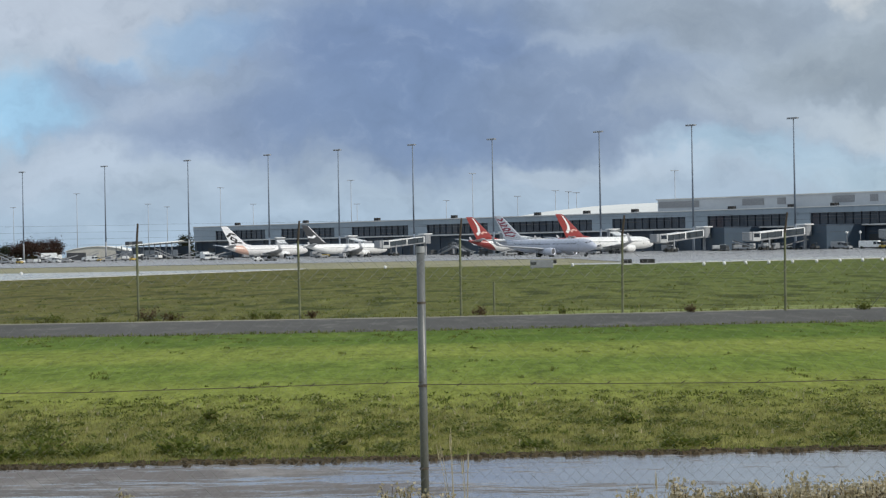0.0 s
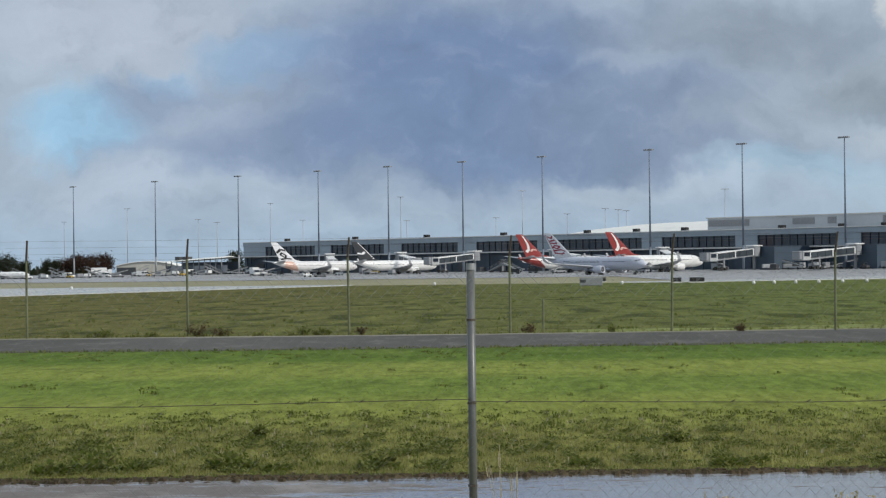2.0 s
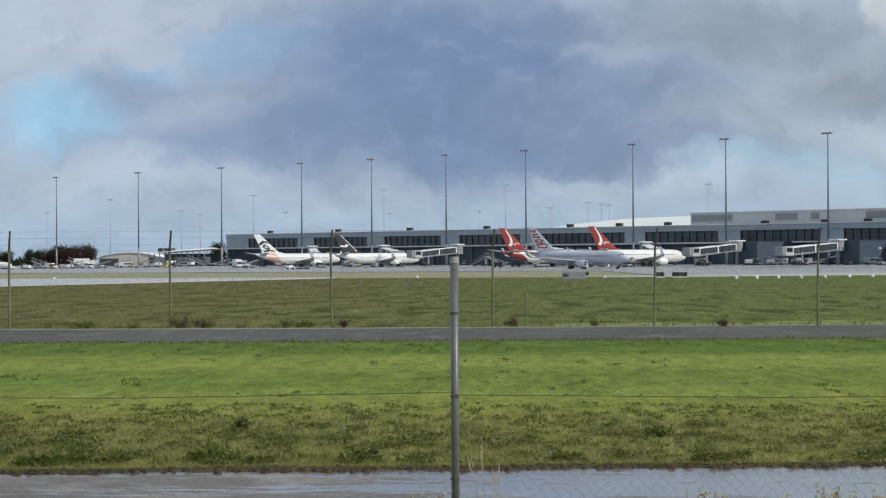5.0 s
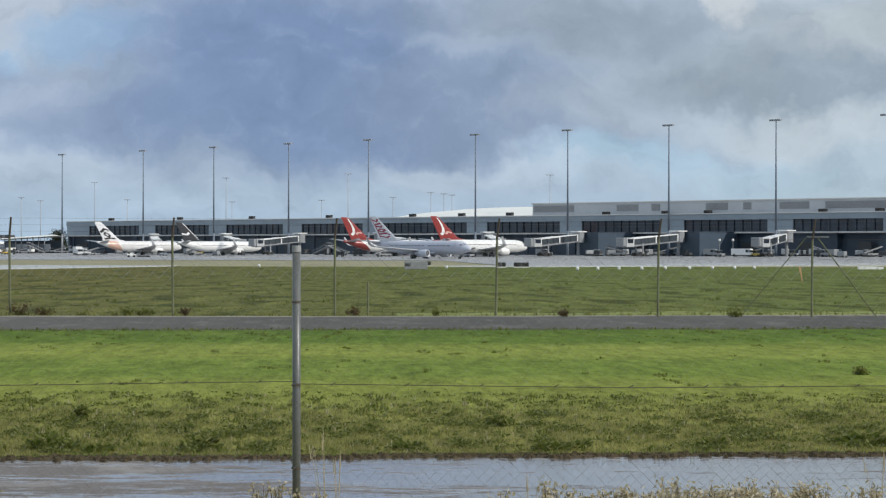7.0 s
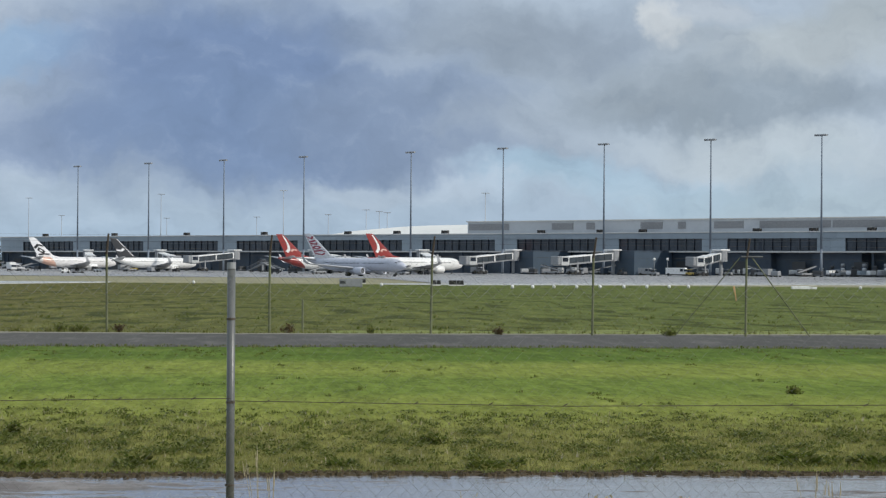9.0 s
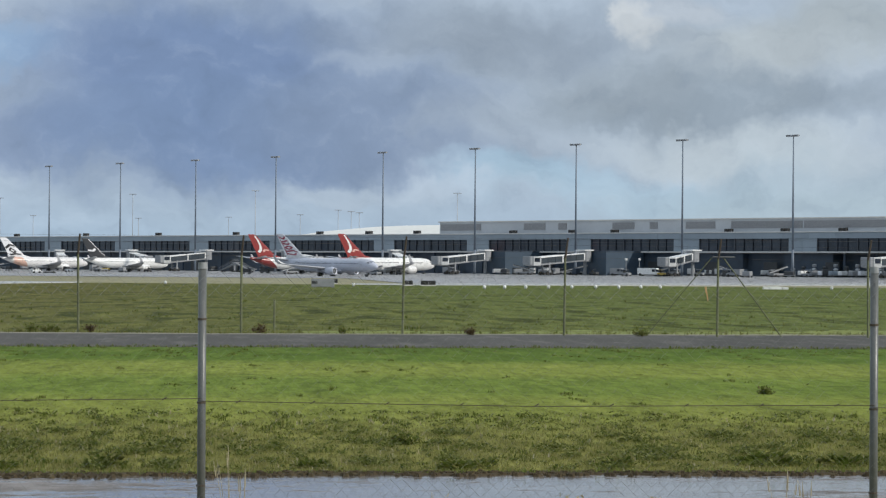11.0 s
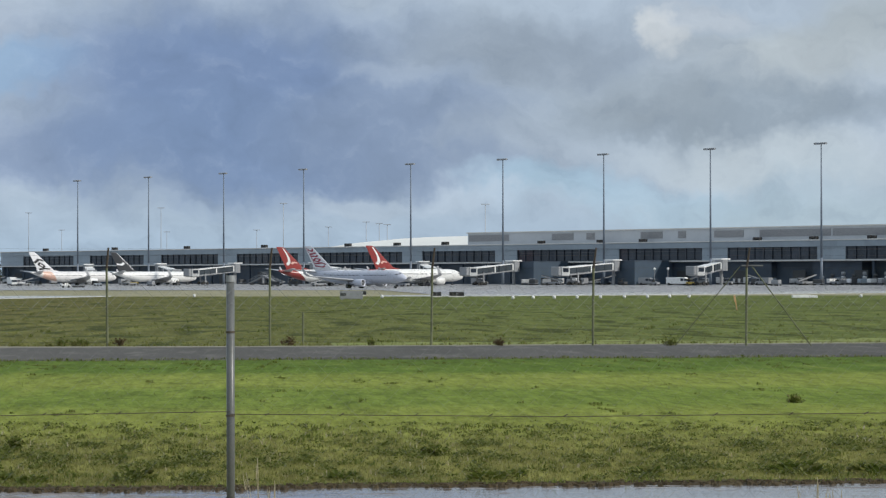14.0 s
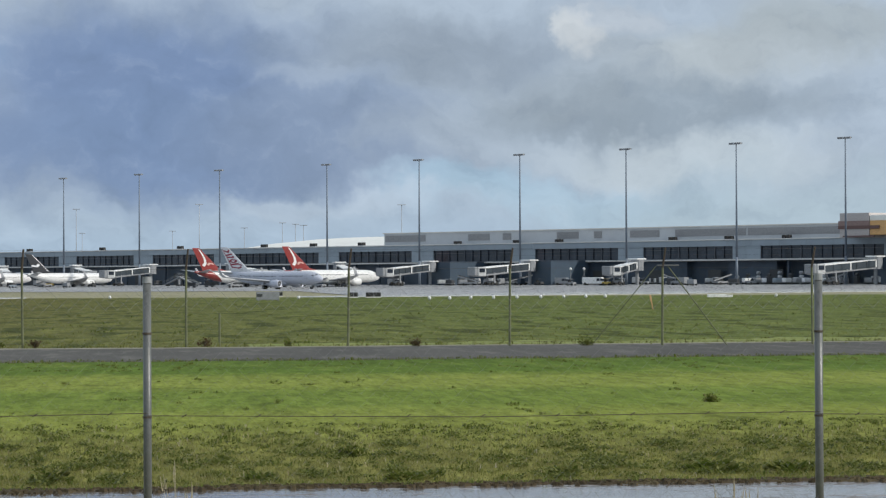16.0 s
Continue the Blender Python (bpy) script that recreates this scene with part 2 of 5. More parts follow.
M_TRACK = ground_material("wet_track", [(0.16, 0.145, 0.135), (0.20, 0.18, 0.17), (0.30, 0.28, 0.265), (0.08, 0.07, 0.062)], wet=0.66, spec=1.0, dry_from=-0.2)
M_ROAD = ground_material("asphalt", [(0.088, 0.085, 0.076), (0.108, 0.103, 0.094), (0.16, 0.152, 0.135), (0.048, 0.046, 0.040)], stretch=(1.6, 0.35, 1), spec=0.1)
M_APRON = ground_material("wet_apron", [(0.30, 0.30, 0.305), (0.36, 0.36, 0.36), (0.40, 0.40, 0.39), (0.24, 0.24, 0.245)], wet=0.35, stretch=(0.2, 1, 1), spec=0.5)
M_STRIP = ground_material("wet_taxiway", [(0.42, 0.42, 0.40), (0.46, 0.46, 0.43), (0.52, 0.51, 0.48), (0.34, 0.34, 0.32)], wet=0.5, stretch=(0.2, 1, 1), spec=0.5)
M_EARTH = ground_material("bare_earth", [(0.08, 0.062, 0.038), (0.06, 0.048, 0.03), (0.11, 0.09, 0.05), (0.04, 0.03, 0.02)], stretch=(3, 1, 1), spec=0.03)
M_GALV = material("galvanised_steel", (0.14, 0.145, 0.14), 0.40, 0.15, 0.15, 4.0, 0.1, 60)
M_WIRE = material("old_wire", (0.34, 0.34, 0.335), 0.5, 0.2)
M_RUST = material("dark_wire", (0.085, 0.066, 0.048), 0.7)
M_DARKPOST = material("weathered_green_post", (0.135, 0.145, 0.075), 0.7, 0.0, 0.3, 2.0)
M_MAST = material("mast_steel", (0.17, 0.205, 0.25), 0.6, 0.0)
M_MASTBASE = material("mast_pale_paint", (0.30, 0.31, 0.32), 0.6)
M_WALL = material("blue_grey_cladding", (0.30, 0.355, 0.40), 0.5, 0.0, 0.06, 0.3)
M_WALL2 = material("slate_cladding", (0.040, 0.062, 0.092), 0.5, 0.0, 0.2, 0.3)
M_CONC = material("pale_concrete", (0.62, 0.61, 0.58), 0.7, 0.0, 0.06, 0.3)
M_LOUVRE = material("grey_louvre", (0.32, 0.32, 0.33), 0.6)
M_GLASS = material("dark_glazing", (0.030, 0.038, 0.052), 0.12, 0.0, 0.5, 0.25)
M_PLANT = material("pale_blue_grey_sheet", (0.50, 0.525, 0.55), 0.6, 0.0, 0.06, 0.3)
M_FRAME = material("grey_frame", (0.075, 0.085, 0.10), 0.5)
M_WHITE = material("white_paint", (0.78, 0.78, 0.76), 0.4, 0.0, 0.05, 1.0)
M_ROOF = material("white_roof_sheet", (0.84, 0.83, 0.77), 0.55, 0.0, 0.05, 0.3)
M_ORANGE = material("orange_cladding", (0.72, 0.42, 0.17), 0.5)
M_BROWN = material("brown_letters", (0.15, 0.085, 0.075), 0.6)
M_BROWNPALE = material("pale_brown_panel", (0.27, 0.185, 0.165), 0.6)
M_BLACK = material("black_rubber", (0.02, 0.02, 0.02), 0.7)
M_DKGREY = material("dark_grey_metal", (0.05, 0.053, 0.057), 0.55)
M_GREY = material("mid_grey_metal", (0.27, 0.28, 0.29), 0.5)
M_RED = material("red_paint", (0.27, 0.042, 0.038), 0.35, 0.0, 0.06)
M_YELLOW = material("safety_yellow", (0.55, 0.38, 0.08), 0.5)
M_CONEOR = material("marker_orange", (0.58, 0.34, 0.16), 0.6)


# ---------------------------------------------------------------- mesh helpers
def mesh_of(bm, name, mat, smooth=False):
    me = bpy.data.meshes.new(name)
    bm.normal_update()
    bm.to_mesh(me)
    bm.free()
    for m in (mat if isinstance(mat, (list, tuple)) else [mat]):
        me.materials.append(m)
    if smooth:
        me.polygons.foreach_set("use_smooth", [True] * len(me.polygons))
    return me


def part(name, bm, mat, parent=None, label="", smooth=False, m=None):
    ob = new(name, mesh_of(bm, name, mat, smooth))
    if parent:
        ob.parent = parent
    if m is not None:
        ob.matrix_basis = m
    return tagged(ob, label) if label else ob


def raw(name, verts, faces, mat, parent=None, smooth=False):
    me = bpy.data.meshes.new(name)
    me.from_pydata(verts, [], faces)
    me.update()
    for k in (mat if isinstance(mat, (list, tuple)) else [mat]):
        me.materials.append(k)
    if smooth:
        me.polygons.foreach_set("use_smooth", [True] * len(me.polygons))
    ob = new(name, me)
    ob.parent = parent
    return ob


def box(bm, x0, x1, y0, y1, z0, z1, bevel=0.0):
    r = bmesh.ops.create_cube(bm, size=1.0)
    bmesh.ops.scale(bm, vec=(x1 - x0, y1 - y0, z1 - z0), verts=r["verts"])
    bmesh.ops.translate(bm, vec=((x0 + x1) / 2, (y0 + y1) / 2, (z0 + z1) / 2), verts=r["verts"])
    if bevel:
        es = list({e for v in r["verts"] for e in v.link_edges})
        bmesh.ops.bevel(bm, geom=es, offset=bevel, segments=1, affect="EDGES")
    return bm


def abox(*args, bevel=0.0):
    return box(bmesh.new(), *args, bevel=bevel)


def tube(bm, a, b, ra, rb=None, seg=8):
    """A tapered round bar from a to b."""
    a, b = Vector(a), Vector(b)
    d = b - a
    q = d.to_track_quat("Z", "Y").to_matrix().to_4x4()
    bmesh.ops.create_cone(bm, cap_ends=True, segments=seg, radius1=ra, radius2=ra if rb is None else rb, depth=d.length,
                          matrix=Matrix.Translation((a + b) / 2) @ q)
    return bm


def atube(*args, **kw):
    return tube(bmesh.new(), *args, **kw)


def thing(name, label, category, m=None, group="", kind=""):
    ob = new(name)
    ob.empty_display_size = 0.2
    if m is not None:
        ob.matrix_basis = m
    return tagged(ob, label, category, group, kind)


# ---------------------------------------------------------------- the lie of the land
C0 = Vector((0.0, 971.2, 0.0))          # middle of the apron's row of masts
TURN = -53.41                           # bearing of that row and of the terminal front
TERM = pose(C0.x, C0.y, 0, 0, 0, TURN)  # s runs along the front, w away from the runway
NRM = Vector((-0.803, -0.596, 0))


def gz(x, y):
    """Height of the ground: level, with a shallow dip along the taxi lane and a slight rise to the terminal."""
    q = (Vector((x, y, 0)) - C0).dot(NRM)
    pts = [(-1e9, 0.3), (0, 0.3), (25, -0.25), (74, -0.85), (150, -0.6), (290, 0.0), (1e9, 0.0)]
    for (q0, z0), (q1, z1) in zip(pts, pts[1:]):
        if q <= q1:
            return z0 + (z1 - z0) * (q - q0) / (q1 - q0)
    return 0.0


def tp(s, w, rz=0.0, z=None):
    """A pose by the terminal's own axes, standing on the ground."""
    p = TERM @ Vector((s, w, 0))
    return pose(p.x, p.y, gz(p.x, p.y) if z is None else z, 0, 0, TURN + rz)


YS = [-1500, -200, -20, 5, 16, 21.5, 31.5, 45, 56.3, 67.0, 90, 120, 150, 180, 210, 235, 255, 272, 286, 300, 318] + list(range(340, 1300, 20)) + [1400, 1700, 2200, 3000, 4900]
XS = [-4000, -1500, -700] + list(range(-500, 520, 20)) + [700, 1500, 4000]


def sheet(name, ys, xs, lift, mat, keep=None):
    verts, faces = [], []
    for y in ys:
        for x in xs:
            verts.append((x, y, gz(x, y) + lift))
    n = len(xs)
    for j in range(len(ys) - 1):
        for i in range(n - 1):
            if keep is None or keep((xs[i] + xs[i + 1]) / 2, (ys[j] + ys[j + 1]) / 2):
                faces.append((j * n + i, j * n + i + 1, (j + 1) * n + i + 1, (j + 1) * n + i))
    return tagged(raw(name, verts, faces, mat), kind="structure")


ground = sheet("ground", YS, XS, 0.0, [M_GRASS, M_FARGRASS, M_DRYTURF])
tagged(ground, "level airfield grass, mown green with duller turf beyond", "grass")
for poly in ground.data.polygons:
    poly.material_index = 2 if poly.center.y > 279 else 1 if poly.center.y > 67 else 0


def strip_of(name, near, far, x0, x1, lift, mat, label, n=80):
    """A paved strip on level ground between two wavering edges, a little proud of the turf."""
    verts, faces = [], []
    for i in range(n + 1):
        x = x0 + (x1 - x0) * i / n
        for k, edge in enumerate((near, far)):
            y = edge(x)
            verts += [(x, y, lift), (x, y + (-0.15 if k == 0 else 0.15), -0.02)]
    for i in range(n):
        a, b = 4 * i, 4 * i + 4
        faces += [(a, b, b + 2, a + 2), (a + 1, b + 1, b, a), (a + 2, b + 2, b + 3, a + 3)]
    return tagged(raw(name, verts, faces, mat), label, "road", kind="structure")


def wob(x, k, amp):
    return amp * (noise.noise((x * k, 3.7 * k, 0.3)) + 0.5 * noise.noise((x * k * 3.1, 1.7, 0.9)))


strip_of("road", lambda x: 17.0 + 0.06 * x + wob(x, 0.4, 0.3), lambda x: 21.55 + 0.06 * x + wob(x, 0.9, 0.16), -60, 80, 0.012, M_TRACK,
         "wet muddy gravel track with puddles along the fence", 400)
strip_of("road", lambda x: 56.4 + 0.12 * max(x, 0) + wob(x, 0.35, 0.5), lambda x: 66.8 + 0.16 * max(x, 0) + wob(x, 0.3, 0.2), -200, 250, 0.02, M_ROAD,
         "dark grey asphalt perimeter road inside the grass", 300)
def strip_edge(x):
    return 276 - 4.2 * min(28, max(0, -14 - x)) + 1.05 * max(0, x - 22)


def strip_far(x):
    return 282 if x < 13 else strip_edge(x) + 11 + min(33, x - 13)


strip_of("taxiway", strip_edge, strip_far, -150, -14, 0.06, M_STRIP, "pale wet concrete taxiway shining at the edge of the turf", 90)
strip_of("verge", strip_edge, strip_far, -14, 13, 0.05, M_DRYTURF, "pale worn dirt edge between the turf and the apron", 30)
strip_of("taxiway", strip_edge, strip_far, 13, 130, 0.06, M_STRIP, "pale wet concrete taxiway shining at the edge of the turf", 90)


def on_apron(x, y):
    return (x > 18 + (y - 300) * 0.065 and y > strip_edge(x) + 18) or y > 435


sheet("pavement", [y for y in YS if y >= 300 and y <= 1400], [x for x in XS if abs(x) <= 700], 0.05, M_APRON,
      lambda x, y: on_apron(x, y))
bpy.data.objects["pavement"]["label"] = "damp grey concrete apron before the terminal"
bpy.data.objects["pavement"]["category"] = "apron"


# muddy lip where the turf breaks off at the track, and pale dirt along the far edge of the road
strip_of("verge", lambda x: 21.46 + 0.06 * x + wob(x, 0.7, 0.2) + wob(x, 4.0, 0.10), lambda x: 21.80 + 0.06 * x + wob(x, 0.9, 0.14), -20, 25, 0.025, M_EARTH, "dark muddy lip along the track", 1500)
M_DIRT = ground_material("pale_dirt", [(0.26, 0.24, 0.19), (0.22, 0.21, 0.15), (0.30, 0.28, 0.22), (0.16, 0.16, 0.09)])
strip_of("verge", lambda x: 66.75 + 0.16 * max(x, 0) + wob(x, 0.5, 0.25), lambda x: 67.35 + 0.16 * max(x, 0) + wob(x, 0.9, 0.3), -60, 90, 0.03, M_DIRT, "pale dirt edge along the perimeter road", 300)


M_VERGE = ground_material("lush_verge_turf", [(0.22, 0.25, 0.07), (0.18, 0.215, 0.055), (0.25, 0.27, 0.09), (0.12, 0.15, 0.038)], stretch=(1.0, 0.12, 1), spec=0.15)
strip_of("verge", lambda x: 67.5 + 0.16 * max(x, 0), lambda x: 71.0 + 0.22 * max(x, 0) + wob(x, 0.45, 2.2), 2, 40, 0.012, M_VERGE, "lush pale green grass along the perimeter road", 260)


# ---------------------------------------------------------------- terminal
FRONT, TOP = 10.0, 13.1
BAYS = [(-166.5, -130.0), (-118.5, -82.0), (-70.5, -34.5), (-23.0, 13.0), (23.5, 70.0), (80.5, 116.7), (127.2, 163.0),
        (173.6, 208.8), (219.1, 254.0), (264.5, 308.5), (319.0, 355.0), (365.0, 400.0)]
Z0 = 0.3


M_TOWER = material("pinkish_render", (0.50, 0.46, 0.44), 0.7)


def build_terminal():
    T = thing("terminal_building", "long two-storey airport terminal clad in blue-grey panels", "terminal", TERM)
    s0, s1 = -183.3, 410.0
    # wall of the upper floor, open at the window bays
    cuts = [s0] + [v for b in BAYS for v in b] + [s1]
    for a, b in zip(cuts[0::2], cuts[1::2]):
        n = max(1, round((b - a) / 6))
        for i in range(n):
            part("wall_panel", abox(a + (b - a) * i / n + 0.02, a + (b - a) * (i + 1) / n - 0.02, FRONT, FRONT + 0.4, 7.4, 11.1), M_WALL, T)
    n = 60
    for i in range(n):
        a, b = s0 + (s1 - s0) * i / n, s0 + (s1 - s0) * (i + 1) / n
        part("fascia", abox(a + 0.02, b - 0.02, FRONT - 0.25, FRONT + 0.4, 11.1, TOP - 0.35), M_WALL, T)
    part("roof", abox(s0, s1, FRONT - 0.5, FRONT + 45, TOP - 0.35, TOP, bevel=0.06), M_CONC, T, "pale flat roof edge")
    part("wall", abox(s0, s0 + 0.5, FRONT + 0.4, FRONT + 45, Z0 - 1, TOP - 0.35), M_WALL, T)
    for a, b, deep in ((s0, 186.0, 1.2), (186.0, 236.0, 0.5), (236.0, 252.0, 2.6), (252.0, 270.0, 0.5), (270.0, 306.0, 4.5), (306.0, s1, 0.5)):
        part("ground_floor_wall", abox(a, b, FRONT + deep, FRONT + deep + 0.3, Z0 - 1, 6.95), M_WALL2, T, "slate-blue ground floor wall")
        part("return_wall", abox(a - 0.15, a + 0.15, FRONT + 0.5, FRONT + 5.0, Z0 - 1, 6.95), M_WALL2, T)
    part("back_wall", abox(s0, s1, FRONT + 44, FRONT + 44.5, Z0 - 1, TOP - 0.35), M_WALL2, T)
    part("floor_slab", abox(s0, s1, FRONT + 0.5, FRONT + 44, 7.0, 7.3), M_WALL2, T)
    # pale ledge below the windows
    part("ledge", abox(s0, s1, FRONT - 1.6, FRONT + 0.5, 6.95, 7.4, bevel=0.05), M_CONC, T, "pale projecting ledge")
    # ground floor columns, doors and dark bays
    s = s0 + 6
    while s < s1:
        if 268 < s < 308 or s < 186:
            part("column", abox(s - 0.35, s + 0.35, FRONT - 0.6, FRONT + 0.1, Z0 - 1, 6.95, bevel=0.05), M_WALL2, T)
        s += 11.6
    for s in np.arange(s0 + 10, s1 - 8, 23.2):
        part("door", abox(s, s + 5.0, FRONT + 0.3, FRONT + 0.48, Z0 - 0.2, 4.4, bevel=0.03), M_DKGREY, T, "dark roller door")
    for a, b in BAYS:
        win = part("window", abox(a, b, FRONT + 0.55, FRONT + 0.62, 7.4, 11.1), M_GLASS, T, "dark band of glazing")
        k = round((b - a) / 3.6)
        for i in range(k + 1):
            x = a + (b - a) * i / k
            wide = 0.12 if i % 4 == 0 else 0.04
            part("mullion", abox(x - wide, x + wide, FRONT + 0.25, FRONT + 0.55, 7.4, 11.1), M_FRAME if i % 4 == 0 else M_GLASS, win)
        part("sill", abox(a, b, FRONT + 0.02, FRONT + 0.5, 7.4, 7.55), M_FRAME, win)
        part("transom", abox(a, b, FRONT + 0.3, FRONT + 0.55, 10.1, 10.2), M_FRAME, win)
    # plant level set back on the roof
    u0, u1, uw = 86.2, 298.0, 25.0
    part("upper_wall", abox(u0, u1, uw, uw + 18, TOP, 17.1), M_PLANT, T, "pale blue-grey plant level")
    part("upper_roof", abox(u0 - 0.4, u1 + 0.4, uw - 0.5, uw + 19, 17.1, 17.45, bevel=0.05), M_CONC, T)
    for a, b in [(86.8, 106.8), (127.4, 137.5), (143.5, 147.4), (167.9, 177.5), (184.1, 187.5), (199.4, 211.5), (218.0, 246.0), (246.6, 297.0)]:
        lv = part("louvre", abox(a, b, uw - 0.12, uw + 0.05, 14.4, 16.5), M_LOUVRE, T, "grey louvred vent panel")
        for z in np.arange(14.5, 16.4, 0.3):
            part("blade", abox(a + 0.1, b - 0.1, uw - 0.2, uw - 0.12, z, z + 0.12), M_GREY, lv)
    # white vaulted roof behind
    bm = bmesh.new()
    prof = [(-64, 12.9), (-54, 14.3), (-46, 15.9), (-39, 16.9), (-22, 17.3), (10, 17.5), (60, 17.6)]
    rows = []
    for x, z in prof:
        rows.append([bm.verts.new((x, 56, 12.4)), bm.verts.new((x, 78, 12.4 + (z - 12.4) * 0.75)), bm.verts.new((x, 100, z + 0.7)), bm.verts.new((x, 124, 12.4))])
    for a, b in zip(rows, rows[1:]):
        for i in range(3):
            bm.faces.new((a[i], b[i], b[i + 1], a[i + 1]))
    bm.faces.new(rows[0][::-1])
    part("vault_roof", bm, M_ROOF, T, "white curved sheet roof")
    # square sign tower and orange block at the far end
    part("sign_tower", abox(298.9, 309.0, 3, 12, 12.8, 19.4, bevel=0.1), M_TOWER, T, "pale square tower with brown lettering bars")
    part("sign_band", abox(298.6, 309.1, 2.8, 3.0, 15.95, 17.25), M_BROWNPALE, T, "pale brown panel")
    for z0, z1, a, b in ((12.9, 13.3, 300.2, 311.0), (15.1, 15.95, 298.6, 312.6)):
        part("sign_bar", abox(a, b, 2.7, 3.0, z0, z1), M_BROWN, T)
    part("orange_block", abox(309.1, 352, 3.2, 24, 13.4, 17.25, bevel=0.1), M_ORANGE, T, "orange rendered roof block")
    part("orange_block_roof", abox(309.1, 352, 3.2, 24, 17.25, 18.7, bevel=0.1), M_ROOF, T)
    return T


terminal = build_terminal()


# ---------------------------------------------------------------- floodlight masts
def build_mast(height, label, foot_mat, foot_label, r=0.34, lamps=6):
    T = thing("floodlight_mast", label, "light mast", group="apron floodlight masts")
    part("pole", atube((0, 0, 7.5), (0, 0, height), r, r * 0.5, seg=10), M_MAST, T, smooth=True)
    part("pole_base", atube((0, 0, -0.4), (0, 0, 7.5), r * 1.25, r, seg=10), foot_mat, T, foot_label, smooth=True)
    bm = abox(-2.2, 2.2, -0.16, 0.16, height - 0.1, height + 0.2)
    box(bm, -0.16, 0.16, -1.5, 1.5, height - 0.1, height + 0.2)
    part("head_frame", bm, M_MAST, T)
    for i in range(lamps):
        x = -1.9 + 3.8 * i / (lamps - 1)
        part("floodlight", abox(x - 0.28, x + 0.28, -0.75, -0.16, height - 0.25, height + 0.3, bevel=0.05), M_GREY, T)
    return T


mast = build_mast(39.2, "tall grey apron floodlight mast with a pale foot", M_MASTBASE, "pale painted lower pole")
mast.matrix_basis = tp(-310.5, 0)
for s in (-237.6, -170.6):
    copy_thing(mast, tp(s, 0))
mast = build_mast(39.2, "tall slate-grey apron floodlight mast", M_MAST, "")
mast.matrix_basis = tp(-111.6, 0)
for s in ( -64.1, -17.2, 29.3, 86.5, 131.7, 177.4, 221.9, 264.5, 303.5, 346.0):
    copy_thing(mast, tp(s, 0))
for i, (s, w) in enumerate([(-156.2, 14), (-107.3, 14), (-59.5, 14), (-11.8, 14), (36.1, 14), (62.6, 14), (87.5, 14),
                            (125.6, 22), (153.1, 22), (171.9, 22), (219.8, 22), (242.0, 22), (263.9, 22)]):
    ac = thing("air_conditioner", "dark rooftop ventilation unit on the terminal roof", "roof unit", tp(s, w, 0, TOP), "rooftop ventilation units")
    for dx in (-1.05, 1.05):
        part("housing", abox(dx * 0.8 - 0.6, dx * 0.8 + 0.55, -0.6, 0.6, 0.15, 1.15, bevel=0.1), M_BLACK, ac)
    part("base_frame", abox(-1.5, 1.5, -0.6, 0.6, 0.0, 0.2), M_GREY, ac)


# ---------------------------------------------------------------- masts behind the terminal
# distance haze on the far masts is put into this lighter grey
M_FARMAST = material("hazed_mast_steel", (0.36, 0.39, 0.42), 0.5)


def build_lamp(height):
    T = thing("street_lamp", "slim grey lamp mast beyond the terminal", "light mast", group="far lamp masts")
    part("pole", atube((0, 0, -0.4), (0, 0, height), 0.20, 0.12, seg=8), M_FARMAST, T, smooth=True)
    part("lamp_head", abox(-1.5, 1.5, -0.4, 0.4, height, height + 0.3, bevel=0.05), M_FARMAST, T)
    return T


for a, e, d in [(-0.1539, 0.018, 1400), (-0.1314, 0.0226, 1330), (-0.106, 0.0185, 1300), (-0.0992, 0.0174, 1300), (-0.08, 0.024, 1250),
                (-0.0683, 0.0179, 1300), (-0.0329, 0.0259, 1150), (-0.0308, 0.0173, 1300), (0.0015, 0.018, 1250), (0.0111, 0.0276, 1080),
                (0.0273, 0.0191, 1200), (0.041, 0.0209, 1150), (0.0457, 0.0204, 1150), (0.0486, 0.02, 1150), (0.0841, 0.0273, 1000)]:
    lamp = build_lamp(EYE + e * d - 0.3)
    lamp.matrix_basis = pose(d * math.sin(a), d * math.cos(a), 0.3)


# ---------------------------------------------------------------- aircraft
RINGS = [(0.0, 0.06, 0.06, 2.85), (0.25, 0.45, 0.42, 2.9), (0.8, 0.9, 0.85, 2.97), (1.6, 1.25, 1.2, 3.08), (2.4, 1.5, 1.52, 3.2), (3.4, 1.73, 1.78, 3.29),
         (5.0, 1.87, 1.94, 3.33), (7.0, 1.88, 1.97, 3.34), (25.0, 1.88, 1.97, 3.34), (27.5, 1.83, 1.88, 3.42), (30.0, 1.64, 1.64, 3.64),
         (32.5, 1.32, 1.30, 3.95), (35.0, 0.90, 0.90, 4.33), (37.0, 0.52, 0.55, 4.65), (38.4, 0.22, 0.26, 4.87)]
XC = 19.5


def hull(xn, th, out=0.0):
    """A point of the fuselage skin: xn metres behind the nose, th from the keel round the left side."""
    for a, b in zip(RINGS, RINGS[1:]):
        if xn <= b[0]:
            k = (xn - a[0]) / (b[0] - a[0])
            ry, rz, zc = (a[i] + (b[i] - a[i]) * k for i in (1, 2, 3))
            return Vector((XC - xn, (ry + out) * math.sin(th), zc - (rz + out) * math.cos(th)))
    return Vector((XC - xn, 0, 4.87))


